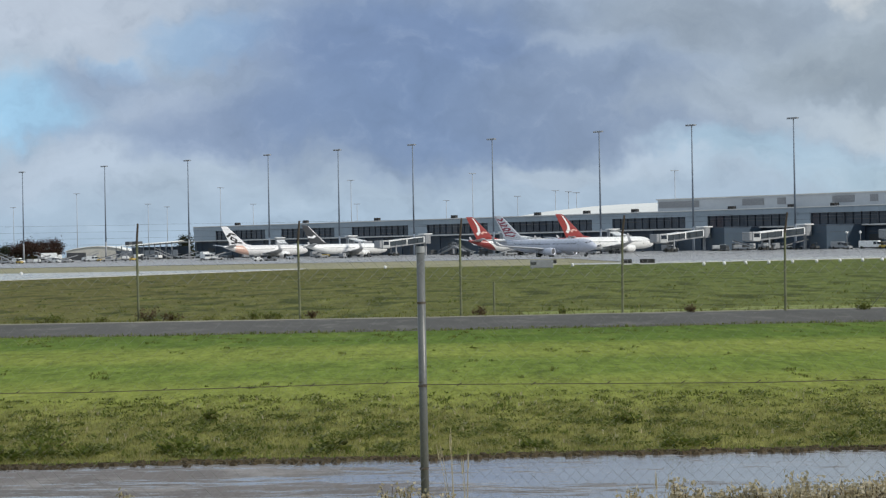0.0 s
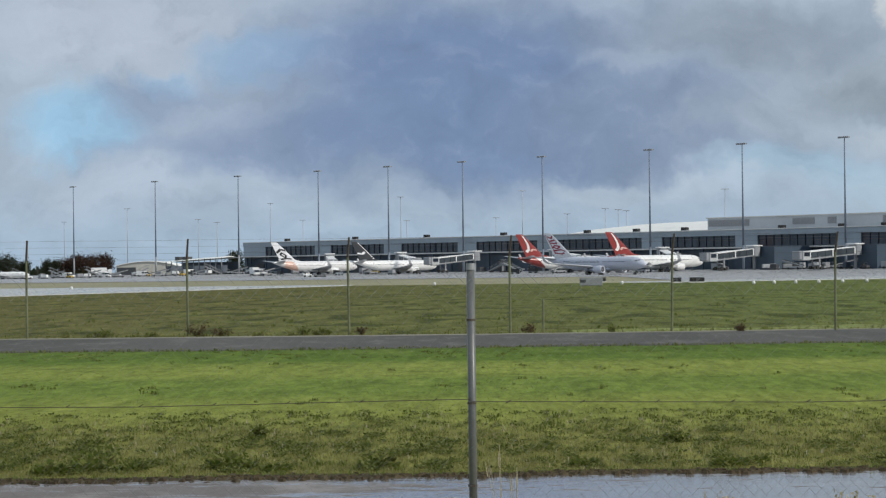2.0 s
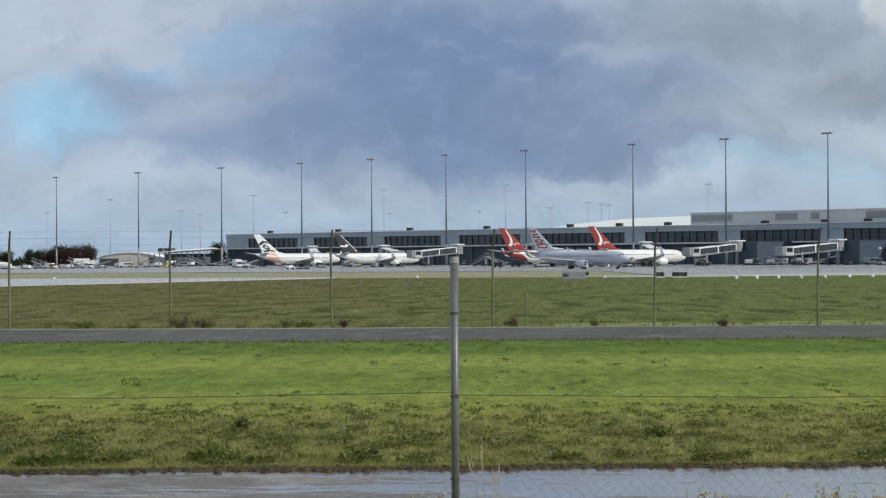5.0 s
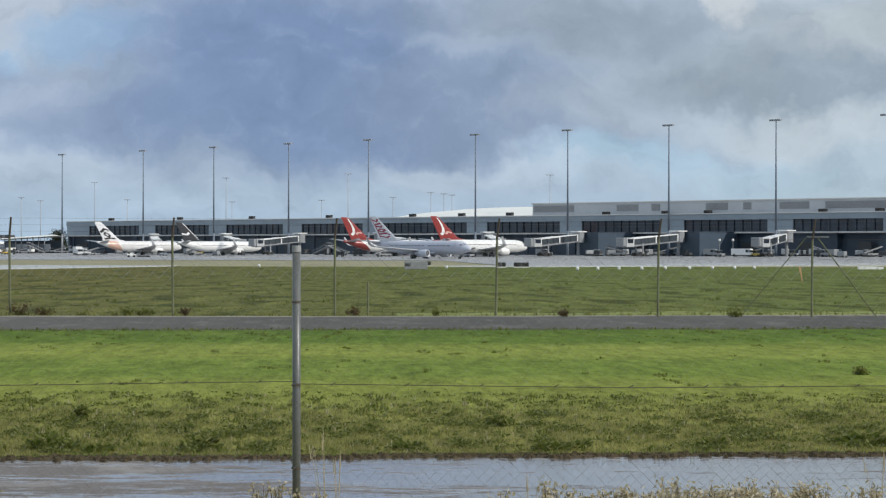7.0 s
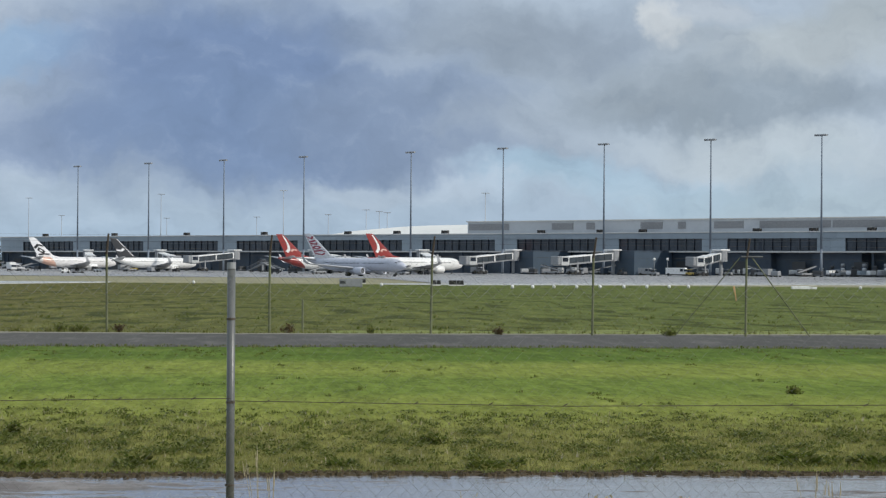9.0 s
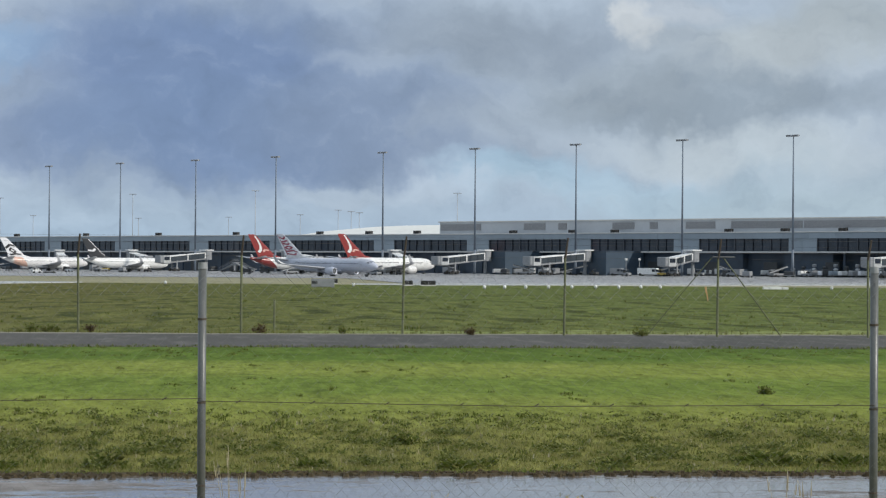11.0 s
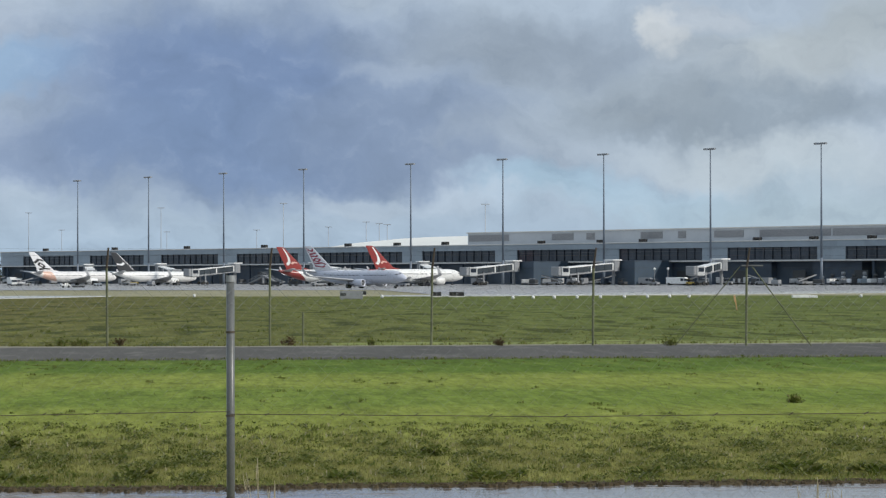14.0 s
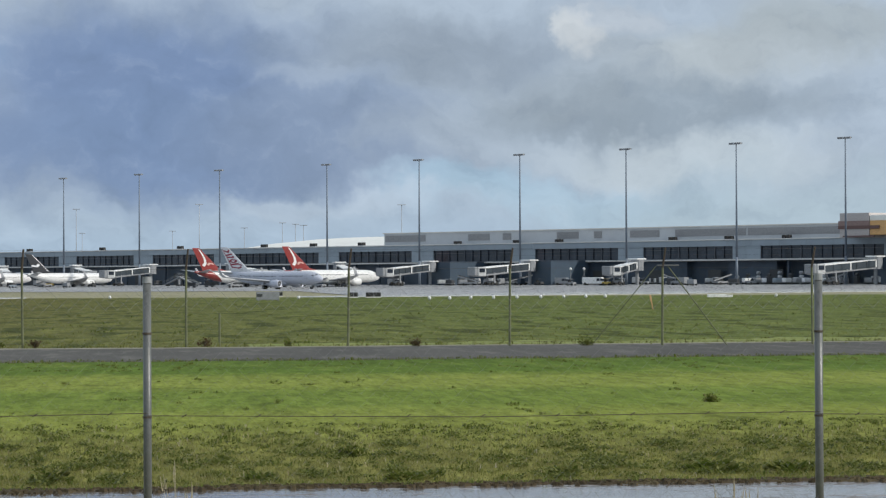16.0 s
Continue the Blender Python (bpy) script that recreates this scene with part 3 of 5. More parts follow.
def surface(bm, sections):
    """Loft closed sections of equal length, capped at both ends."""
    rows = [[bm.verts.new(p) for p in s] for s in sections]
    n = len(rows[0])
    for a, b in zip(rows, rows[1:]):
        for i in range(n):
            bm.faces.new((a[i], a[(i + 1) % n], b[(i + 1) % n], b[i]))
    bm.faces.new(rows[0][::-1])
    bm.faces.new(rows[-1])
    bmesh.ops.recalc_face_normals(bm, faces=bm.faces)
    return bm


FOIL = [(0, 0), (0.05, 0.6), (0.25, 1.0), (0.6, 0.75), (1.0, 0.05)]
FOIL = FOIL + [(c, -t) for c, t in FOIL[-1:0:-1]]


def blade(stations):
    """A wing: stations of (leading edge xn, trailing edge xn, y, z, thickness)."""
    return surface(bmesh.new(), [[(XC - (l + (t - l) * c), y, z + h * th / 2) for c, h in FOIL] for l, t, y, z, th in stations])


FIN = [(24.8, 35.2, 5.15, 0.30), (28.4, 35.5, 5.9, 0.55), (36.2, 39.2, 12.2, 0.24), (36.9, 39.3, 12.5, 0.12)]


def fin_skin(f, g, side):
    """A point on the fin: f along the chord, g from root to tip."""
    a, b = FIN[1], FIN[2]
    l, t, z, th = (a[i] + (b[i] - a[i]) * g for i in range(4))
    k = np.interp(f, [0, 0.05, 0.25, 0.6, 1.0], [0, 0.6, 1, 0.75, 0.05])
    return Vector((XC - (l + (t - l) * f), side * (th / 2 * k + 0.03), z))


def stroke(bm, pts, width, side):
    """A painted line on the fin through points (f, g)."""
    steps = []
    for (a, b) in zip(pts, pts[1:]):
        for k in range(4):
            steps.append(((a[0] + (b[0] - a[0]) * k / 4), (a[1] + (b[1] - a[1]) * k / 4)))
    steps.append(pts[-1])
    prev = None
    for i, p in enumerate(steps):
        q = steps[min(i + 1, len(steps) - 1)]
        o = steps[max(i - 1, 0)]
        d = Vector((q[0] - o[0], (q[1] - o[1]) * 1.4)).normalized()
        w = width
        e = [bm.verts.new(fin_skin(p[0] - d.y * w, p[1] + d.x * w / 1.4, side)), bm.verts.new(fin_skin(p[0] + d.y * w, p[1] - d.x * w / 1.4, side))]
        if prev:
            bm.faces.new((prev[0], prev[1], e[1], e[0]))
        prev = e


def livery(name, body, rear, edge, lean, rough=0.3, end=60.0):
    """Gloss paint in two colours that meet along a slant across the rear fuselage."""
    m = bpy.data.materials.new(name)
    m.use_nodes = True
    T = Tree(m.node_tree)
    co = T.n("ShaderNodeTexCoord").outputs["Object"]
    xyz = T.n("ShaderNodeSeparateXYZ", ins={0: co})
    line = T.math("ADD", xyz.outputs[0], T.math("MULTIPLY", T.math("SUBTRACT", xyz.outputs[2], 3.3), lean))
    f = T.ramp(line, XC - edge + 0.1, XC - edge - 0.1)
    f = T.math("MULTIPLY", f, T.ramp(xyz.outputs[0], XC - end - 0.6, XC - end + 0.6))
    grime = T.noise(co, 0.6, 4.0).outputs[0]
    col = T.mix(f, (*body, 1), (*rear, 1))
    col = T.mix(T.math("MULTIPLY", T.ramp(grime, 0.45, 0.75), 0.18), col, (0.30, 0.30, 0.30, 1))
    p = T.n("ShaderNodeBsdfPrincipled", ins={"Base Color": col, "Roughness": rough})
    T.n("ShaderNodeOutputMaterial", ins={0: p.outputs[0]})
    return m


def airliner(label, m, skin, fin_mat, strokes, stroke_mat, wing_mat, engine_mat, scale=1.0, engines_aft=False):
    T = thing("airliner", label, "airplane", m @ Matrix.Diagonal((scale, scale, scale, 1)))
    bm = bmesh.new()
    xs = [0, 0.1, 0.25, 0.5, 0.8, 1.2, 1.6, 2.0, 2.4, 2.9, 3.4, 4.2, 5, 6, 7] + list(np.arange(8.5, 25, 1.5)) + [25, 26.2, 27.5, 28.7, 30, 31.2, 32.5, 33.7, 35, 36, 37, 37.8, 38.4]
    surface(bm, [[hull(x, 2 * math.pi * i / 28) for i in range(28)] for x in xs])
    body = part("fuselage", bm, skin, T, smooth=True)
    for side in (-1, 1):
        # flight deck glass: three panes each side
        for a0, a1, x0, x1 in ((2.62, 3.02, 1.55, 2.15), (2.25, 2.58, 1.75, 2.55), (2.0, 2.22, 2.15, 2.95)):
            bm = bmesh.new()
            q = [bm.verts.new(hull(x, side * a, 0.02)) for x, a in ((x0, a1), (x0 + 0.1, a0), (x1 + 0.15, a0), (x1 - 0.1, a1))]
            bm.faces.new(q)
            part("cockpit_window", bm, M_GLASS, body)
        bm = bmesh.new()
        for k in range(46):
            x = 6.2 + k * 0.53
            if k in (17, 18):
                continue
            q = [bm.verts.new(hull(xx, side * a, 0.015)) for xx, a in ((x, 1.72), (x + 0.24, 1.72), (x + 0.24, 1.90), (x, 1.90))]
            bm.faces.new(q)
        tagged(part("window_band", bm, M_GLASS, body), kind="stuff")
        for x in (4.6, 30.3):
            bm = bmesh.new()
            q = [[bm.verts.new(hull(xx, side * a, 0.02)) for a in np.linspace(1.3, 2.3, 6)] for xx in (x, x + 0.06)]
            q2 = [[bm.verts.new(hull(xx, side * a, 0.02)) for a in np.linspace(1.3, 2.3, 6)] for xx in (x + 0.86, x + 0.92)]
            for r in (q, q2):
                for i in range(5):
                    bm.faces.new((r[0][i], r[1][i], r[1][i + 1], r[0][i + 1]))
            part("cabin_door", bm, M_GREY, body)
        # wing, winglet, flap track fairings
        wing = part("wing", blade([(13.2, 21.8, side * 1.2, 2.15, 1.1), (15.9, 21.7, side * 5.8, 2.5, 0.75), (22.3, 24.0, side * 16.3, 3.55, 0.3)]), wing_mat, T)
        part("winglet", blade([(22.4, 24.0, side * 16.3, 3.55, 0.3), (23.3, 24.5, side * 16.8, 4.2, 0.22)]), wing_mat, wing)
        bm = surface(bmesh.new(), [[(XC - (l + (t - l) * c), side * (y + h * 0.08), z) for c, h in FOIL] for l, t, y, z in ((23.2, 24.5, 16.75, 4.0), (24.6, 25.3, 17.15, 6.2))])
        part("winglet", bm, wing_mat, wing)
        for y in (4.0, 7.6, 11.0):
            part("flap_fairing", atube((XC - 19.5 - y * 0.22, side * y, 2.05 + y * 0.085), (XC - 22.6 - y * 0.16, side * y, 1.95 + y * 0.085), 0.22, 0.04, seg=8), wing_mat, wing, smooth=True)
        part("tailplane", blade([(33.3, 37.4, side * 0.3, 4.75, 0.5), (37.0, 38.9, side * 7.1, 5.55, 0.2)]), wing_mat, T)
        # engine
        ey, ez, ex = (side * 4.85, 1.62, 12.1) if not engines_aft else (side * 2.9, 4.1, 26.0)
        prof = [(0.35, 0.80), (0.0, 0.92), (0.05, 1.02), (0.5, 1.10), (1.6, 1.13), (2.8, 1.02), (3.4, 0.85), (3.45, 0.62), (4.6, 0.42), (5.2, 0.05)]
        bm = bmesh.new()
        surface(bm, [[(XC - ex - x, ey + r * math.cos(2 * math.pi * i / 20), ez + r * math.sin(2 * math.pi * i / 20)) for i in range(20)] for x, r in prof])
        eng = part("engine", bm, engine_mat, T, smooth=True)
        part("fan", atube((XC - ex - 0.30, ey, ez), (XC - ex - 0.34, ey, ez), 0.79, 0.79, seg=20), M_DKGREY, eng)
        part("spinner", atube((XC - ex - 0.30, ey, ez), (XC - ex - 0.05, ey, ez), 0.26, 0.03, seg=12), M_GREY, eng)
        if not engines_aft:
            bm = abox(XC - ex - 5.2, XC - ex - 1.2, ey - 0.18, ey + 0.18, ez + 0.8, ez + 1.25)
        else:
            bm = abox(XC - ex - 3.2, XC - ex - 0.6, side * 1.4, side * 2.2, ez - 0.15, ez + 0.15)
        part("pylon", bm, engine_mat, eng)
        # main gear
        gear = part("main_gear", atube((XC - 19.6, side * 2.85, 0.55), (XC - 19.6, side * 2.85, 2.3), 0.14), M_GREY, T)
        for dy in (-0.43, 0.43):
            y = side * 2.85 + dy
            wh = part("wheel", atube((XC - 19.6, y - 0.19, 0.56), (XC - 19.6, y + 0.19, 0.56), 0.56, seg=18), M_BLACK, gear)
            part("hub", atube((XC - 19.6, y - 0.2, 0.56), (XC - 19.6, y + 0.2, 0.56), 0.25, seg=12), M_GREY, wh)
    sections = []
    for l, t, z, th in FIN:
        sections.append([(XC - (l + (t - l) * c), h * th / 2, z) for c, h in FOIL])
    fin = part("fin", surface(bmesh.new(), sections), fin_mat, T)
    for side in (-1, 1):
        for pts, width, mat in strokes:
            bm = bmesh.new()
            stroke(bm, pts, width, side)
            part("painted_mark", bm, mat, fin)
    gear = part("nose_gear", atube((XC - 4.2, 0, 0.36), (XC - 4.2, 0, 1.9), 0.1), M_GREY, T)
    for y in (-0.22, 0.22):
        wh = part("wheel", atube((XC - 4.2, y - 0.11, 0.36), (XC - 4.2, y + 0.11, 0.36), 0.36, seg=16), M_BLACK, gear)
        part("hub", atube((XC - 4.2, y - 0.12, 0.36), (XC - 4.2, y + 0.12, 0.36), 0.16, seg=10), M_GREY, wh)
    part("belly_fairing", surface(bmesh.new(), [[(XC - x, r * 1.9 * math.cos(a), 1.75 + r * 0.75 * math.sin(a)) for a in np.linspace(0, 2 * math.pi, 16, endpoint=False)]
                                               for x, r in ((11.8, 0.3), (13.5, 0.95), (18, 1.0), (21.5, 0.95), (23.5, 0.3))]), skin, T, smooth=True)
    part("antenna", abox(XC - 11.2, XC - 10.8, -0.03, 0.03, 5.28, 5.6), M_WHITE, T)
    return T


WHITE, RED = (0.80, 0.80, 0.78), (0.25, 0.036, 0.034)
L_RED = livery("white_and_red_paint", WHITE, RED, 29.9, 1.25)
L_SILVER = livery("pale_silver_paint", (0.50, 0.525, 0.60), (0.50, 0.525, 0.60), 60, 0.0)
L_ORANGE = livery("white_and_orange_paint", (0.74, 0.73, 0.72), (0.66, 0.42, 0.33), 28.6, 0.7, 0.3, 33.6)
L_WHITE = livery("plain_white_paint", WHITE, WHITE, 60, 0.0)
M_WING = material("wing_grey", (0.42, 0.43, 0.45), 0.35, 0.0, 0.08, 0.6)
M_MARK = material("crimson_mark", (0.30, 0.03, 0.06), 0.4)
M_INK = material("black_mark", (0.02, 0.02, 0.022), 0.4)
M_SLATEFIN = material("slate_fin", (0.03, 0.033, 0.038), 0.45)
M_FINWHITE = material("fin_white", (0.74, 0.74, 0.75), 0.35)
M_FINPALE = material("pale_red_mark", (0.72, 0.46, 0.40), 0.4)

HEAD = TURN + 90
sweep = [([(0.25, 0.98), (0.34, 0.72), (0.46, 0.48), (0.62, 0.28), (0.85, 0.14)], 0.075, M_WHITE), ([(0.12, 0.24), (0.35, 0.28), (0.55, 0.18)], 0.05, M_FINPALE)]
letters = [([(0.15, 0.92), (0.45, 0.80), (0.80, 0.88)], 0.05, M_MARK), ([(0.18, 0.72), (0.80, 0.66)], 0.045, M_MARK), ([(0.85, 0.58), (0.35, 0.55), (0.22, 0.62)], 0.045, M_MARK),
           ([(0.20, 0.42), (0.55, 0.46), (0.80, 0.38), (0.50, 0.32), (0.20, 0.42)], 0.04, M_MARK), ([(0.80, 0.22), (0.30, 0.26), (0.15, 0.18)], 0.045, M_MARK),
           ([(0.85, 0.12), (0.45, 0.06), (0.25, 0.12)], 0.04, M_MARK), ([(0.90, 0.98), (0.82, 0.50), (0.84, 0.06)], 0.03, M_MARK)]
star = [([(0.05, 0.55), (0.45, 0.62), (0.95, 0.42)], 0.08, M_INK), ([(0.35, 0.25), (0.55, 0.42), (0.75, 0.30), (0.55, 0.14), (0.35, 0.25)], 0.06, M_INK),
        ([(0.2, 0.05), (0.5, 0.08), (0.9, 0.02)], 0.06, M_INK)]
edge = [([(0.07, 0.0), (0.07, 0.5), (0.07, 0.98)], 0.05, M_FINWHITE), ([(0.3, 0.42), (0.6, 0.30), (0.95, 0.34)], 0.07, M_FINWHITE)]


def parked(s, w=-25.5):
    return tp(s, w, 90)


airliner("white jet airliner with a red tail parked at a gate", parked(119.2), L_RED, M_RED, sweep, M_WHITE, M_WING, M_WHITE)
airliner("white jet airliner with a red tail parked at a gate", parked(73.7), L_RED, M_RED, sweep, M_WHITE, M_WING, M_WHITE)
airliner("white jet airliner with orange rear and black tail mark", parked(-75.2), L_ORANGE, M_FINWHITE, star, M_INK, M_WING, M_WHITE, 0.96)
airliner("white jet airliner with a dark tail fin at a gate", parked(-23.5), L_WHITE, M_SLATEFIN, edge, M_FINWHITE, M_WING, M_WHITE, 0.93)
airliner("pale silver jet airliner with crimson tail marks taxiing", pose(29.9, 807.7, gz(29.9, 807.7) + 0.05, 0, 0, -43), L_SILVER, M_FINWHITE, letters, M_MARK, M_WING, L_SILVER)
airliner("small white jet with rear engines on the far apron", pose(-189.0, 1064, gz(-189, 1064) + 0.05, 0, 0, -4), L_WHITE, M_FINWHITE, [], M_INK, M_WING, M_FINWHITE, 0.54, True)


# ---------------------------------------------------------------- jet bridges
M_TOWERBLUE = material("slate_blue_panel", (0.05, 0.078, 0.112), 0.5, 0.0, 0.1, 0.3)
M_FINPALEGREY = material("pale_grey_paint", (0.46, 0.47, 0.47), 0.45)
M_TINT = material("blue_grey_tinted_glazing", (0.065, 0.078, 0.09), 0.2, 0.0, 0.15, 0.4)
def jet_bridge(s, length, z_cab=3.0, swing=0.0, w0=-8.0):
    """A boarding bridge: rotunda on a column by the front, telescoping tunnels out over the apron, cab and wheeled bogie."""
    T = thing("jet_bridge", "pale grey glazed passenger boarding bridge on a wheeled support", "jet bridge", tp(s, w0, 180 + swing), "passenger boarding bridges")
    z0 = 4.4
    part("rotunda", surface(bmesh.new(), [[(1.9 * math.cos(a), 1.9 * math.sin(a), z) for a in np.linspace(0, 2 * math.pi, 12, endpoint=False)] for z in (z0 - 0.3, z0 + 2.8)]), M_GREY, T)
    part("rotunda_roof", abox(-1.9, 1.9, -1.9, 1.9, z0 + 2.8, z0 + 3.2, bevel=0.1), M_WHITE, T)
    part("column", atube((0, 0, -0.6), (0, 0, z0 - 0.3), 0.5, seg=12), M_GREY, T)
    for k, (a, b, half) in enumerate(((0.0, 0.56, 1.45), (0.5, 1.0, 1.65))):
        y0, y1 = 1.6 + (length - 4) * a, 1.6 + (length - 4) * b
        za, zb = z0 + (z_cab - z0) * a, z0 + (z_cab - z0) * b

        def slab(h0, h1, x0, x1):
            bm = bmesh.new()
            v = [bm.verts.new((x, y, z)) for y, zz in ((y0, za), (y1, zb)) for x, z in ((x0, zz + h0), (x1, zz + h0), (x1, zz + h1), (x0, zz + h1))]
            for f in ((0, 1, 2, 3), (7, 6, 5, 4), (0, 4, 5, 1), (1, 5, 6, 2), (2, 6, 7, 3), (3, 7, 4, 0)):
                bm.faces.new([v[i] for i in f])
            bmesh.ops.recalc_face_normals(bm, faces=bm.faces)
            return bm
        e = 0.12 * k
        tun = part("tunnel", slab(-0.2, 0.12 + e, -half, half), M_GREY, T)
        part("tunnel_roof", slab(1.95, 2.17 + e, -half - 0.06, half + 0.06), M_WHITE, tun, "white tunnel roof")
        part("glazing", slab(0.2 + e, 2.0, -half + 0.1, half - 0.1), M_TINT, tun, "blue-grey tinted side glazing")
        n = 3
        for i in range(n + 1):
            y = y0 + (y1 - y0) * i / n
            zz = za + (zb - za) * i / n
            wide = 0.2 if i in (0, n) else 0.02
            for sx in (-1, 1):
                part("post", abox(sx * half - 0.06, sx * half + 0.06, y - wide, y + wide, zz + 0.15, zz + 2.05), M_WHITE if i in (0, n) else M_TINT, tun)
    ye = length - 2.4
    cab = part("cab", abox(-1.9, 1.9, ye, ye + 3.0, z_cab - 0.35, z_cab + 2.4, bevel=0.15), M_FINPALEGREY, T)
    part("cab_window", abox(-1.95, -1.2, ye + 0.4, ye + 2.6, z_cab + 0.8, z_cab + 2.0), M_GLASS, cab)
    part("canopy", abox(-1.7, 1.7, ye + 3.0, ye + 4.2, z_cab - 0.2, z_cab + 2.4, bevel=0.2), M_GREY, cab, "grey folding canopy")
    yb = length * 0.72
    bog = part("bogie", abox(-1.8, 1.8, yb - 0.35, yb + 0.35, 0.75, 1.35), M_GREY, T)
    for x in (-1.5, 1.5):
        part("leg", abox(x - 0.18, x + 0.18, yb - 0.2, yb + 0.2, 1.3, z_cab + 0.8), M_GREY, bog)
        for y in (yb - 0.75, yb + 0.75):
            part("wheel", atube((x - 0.2, y, 0.55), (x + 0.2, y, 0.55), 0.55, seg=14), M_BLACK, bog)
    st = part("stair", abox(2.0, 3.0, ye - 3.5, ye + 0.5, z_cab - 0.5, z_cab - 0.3), M_GREY, T)
    for i in range(9):
        part("tread", abox(2.0, 3.0, ye - 3.5 - i * 0.32, ye - 3.2 - i * 0.32, z_cab - 0.6 - i * 0.33, z_cab - 0.5 - i * 0.33), M_GREY, st)
    return T


for s, ln, sw in [(-92.0, 12, 62), (-45.0, 17, 74), (0.5, 19.0, 0), (46.0, 23, 77), (102.0, 14, 66), (145.6, 19, 0), (189.8, 22, 0), (233.8, 11, 0), (320.0, 25, 0)]:
    jet_bridge(s, ln, 3.0, sw)
    if s < 140 or 200 < s < 300:
        continue
    blk = thing("gate_tower", "slate-blue clad stair tower by a boarding bridge", "stair tower", tp(s + 3.5, -3.0), "stair towers at the gates")
    part("wall", abox(-3.4, 3.4, -3.0, 12.9, -0.8, 7.0, bevel=0.05), M_TOWERBLUE, blk)
    part("roof", abox(-3.5, 3.5, -3.1, 12.9, 7.0, 7.2, bevel=0.05), M_WALL2, blk)
    part("door", abox(3.4, 3.46, 1.0, 2.2, -0.3, 2.0), M_DKGREY, blk)


# ---------------------------------------------------------------- far security fence along the perimeter road
def far_line(x):
    return 67.95 - 0.085 * max(0.0, x - 4) - 0.02 * max(0.0, -x - 3)


def foot(x):
    return Vector((x, far_line(x), 0.05))


far_fence = thing("security_fence", "tall chain-link airfield fence with dark green posts", "fence")
SPAN = 3.96
px = [0.43 + SPAN * k for k in range(-5, 3)] + [12.1, 15.8, 19.5, 23.2, 26.9]
rng = random.Random(4)
for k, x in enumerate(px):
    p = foot(x)
    lean = rng.uniform(-0.03, 0.03)
    post = part("post", atube((p.x, p.y, -0.3), (p.x + lean, p.y, 1.95), 0.030, 0.028, seg=8), M_DARKPOST, far_fence)
    part("post_arm", atube((p.x + lean, p.y, 1.93), (p.x + lean + 0.05, p.y - 0.14, 2.42), 0.030, 0.024, seg=8), M_RUST, post, "dark cranked top arm")
part("post", atube((*foot(1.24).xy, -0.3), (*foot(1.24).xy, 0.85), 0.026, seg=8), M_DARKPOST, far_fence, "short pale stake")
bx = 12.1
b = foot(bx)
for dx, mat in ((-1.75, M_DARKPOST), (1.60, M_DARKPOST)):
    part("brace", atube((b.x + 0.15 * (1 if dx > 0 else -1), b.y, 1.96), (b.x + dx, foot(b.x + dx).y, 0.0), 0.011 if dx < 0 else 0.015, seg=8), mat, far_fence, "diagonal brace pipe")
part("brace_cap", abox(b.x - 0.12, b.x + 0.42, b.y - 0.04, b.y + 0.04, 1.96, 2.0, bevel=0.01), M_GALV, far_fence)
for h, dy in ((1.93, 0), (1.0, 0), (0.12, 0), (2.08, -0.04), (2.24, -0.09), (2.40, -0.13)):
    for a, c in zip(px, px[1:]):
        pa, pc = foot(a), foot(c)
        part("strand", atube((pa.x, pa.y + dy, h), (pc.x, pc.y + dy, h - 0.01), 0.0017, seg=4), M_RUST, far_fence)


def chain_mesh(name, x0, x1, line, z0, z1, pitch, r, mat, parent):
    """Woven zigzag wires, each a thin three-sided bar."""
    verts, faces = [], []
    n = int((z1 - z0) / (pitch / 2))
    cols = int((x1 - x0) / (pitch / 2))
    for c in range(cols):
        xa = x0 + c * pitch / 2
        rows = []
        for j in range(n + 1):
            x = xa + (pitch / 2 if (j + c) % 2 else 0.0)
            y = line(x) + (0.004 if j % 2 else -0.004)
            z = z0 + (z1 - z0) * j / n
            k = len(verts)
            verts += [(x - r, y, z), (x + r, y - r, z), (x + r * 0.3, y + r, z)]
            rows.append(k)
        for a, d in zip(rows, rows[1:]):
            for i in range(3):
                faces.append((a + i, a + (i + 1) % 3, d + (i + 1) % 3, d + i))
    return tagged(raw(name, verts, faces, mat, parent), kind="stuff")


chain_mesh("chain_mesh", px[0], px[-1], far_line, 0.1, 1.93, 0.10, 0.0006, M_DARKPOST, far_fence)


# ---------------------------------------------------------------- near boundary fence
def near_line(x):
    return 16.6 - 0.114 * max(0.0, x + 0.13)


near_fence = thing("boundary_fence", "old chain-link boundary fence on galvanised pipe posts", "fence")
NS = [-0.13 + 3.975 * k for k in range(-2, 4)]
for x in NS:
    y = near_line(x)
    top = 1.655 + 0.005 * (x > 1)
    post = part("post", atube((x + 0.004, y, -0.3), (x, y, top), 0.0245, seg=16), M_GALV, near_fence, smooth=False)
    post.data.polygons.foreach_set("use_smooth", [len(p.vertices) == 4 for p in post.data.polygons])
    part("cap", atube((x, y, top - 0.035), (x, y, top + 0.004), 0.0275, 0.025, seg=16), M_GREY, post)
    for z in (1.32, 0.82, 0.325):
        part("tie_wire", atube((x, y, z - 0.006), (x, y, z + 0.006), 0.028, seg=12), M_RUST, post)
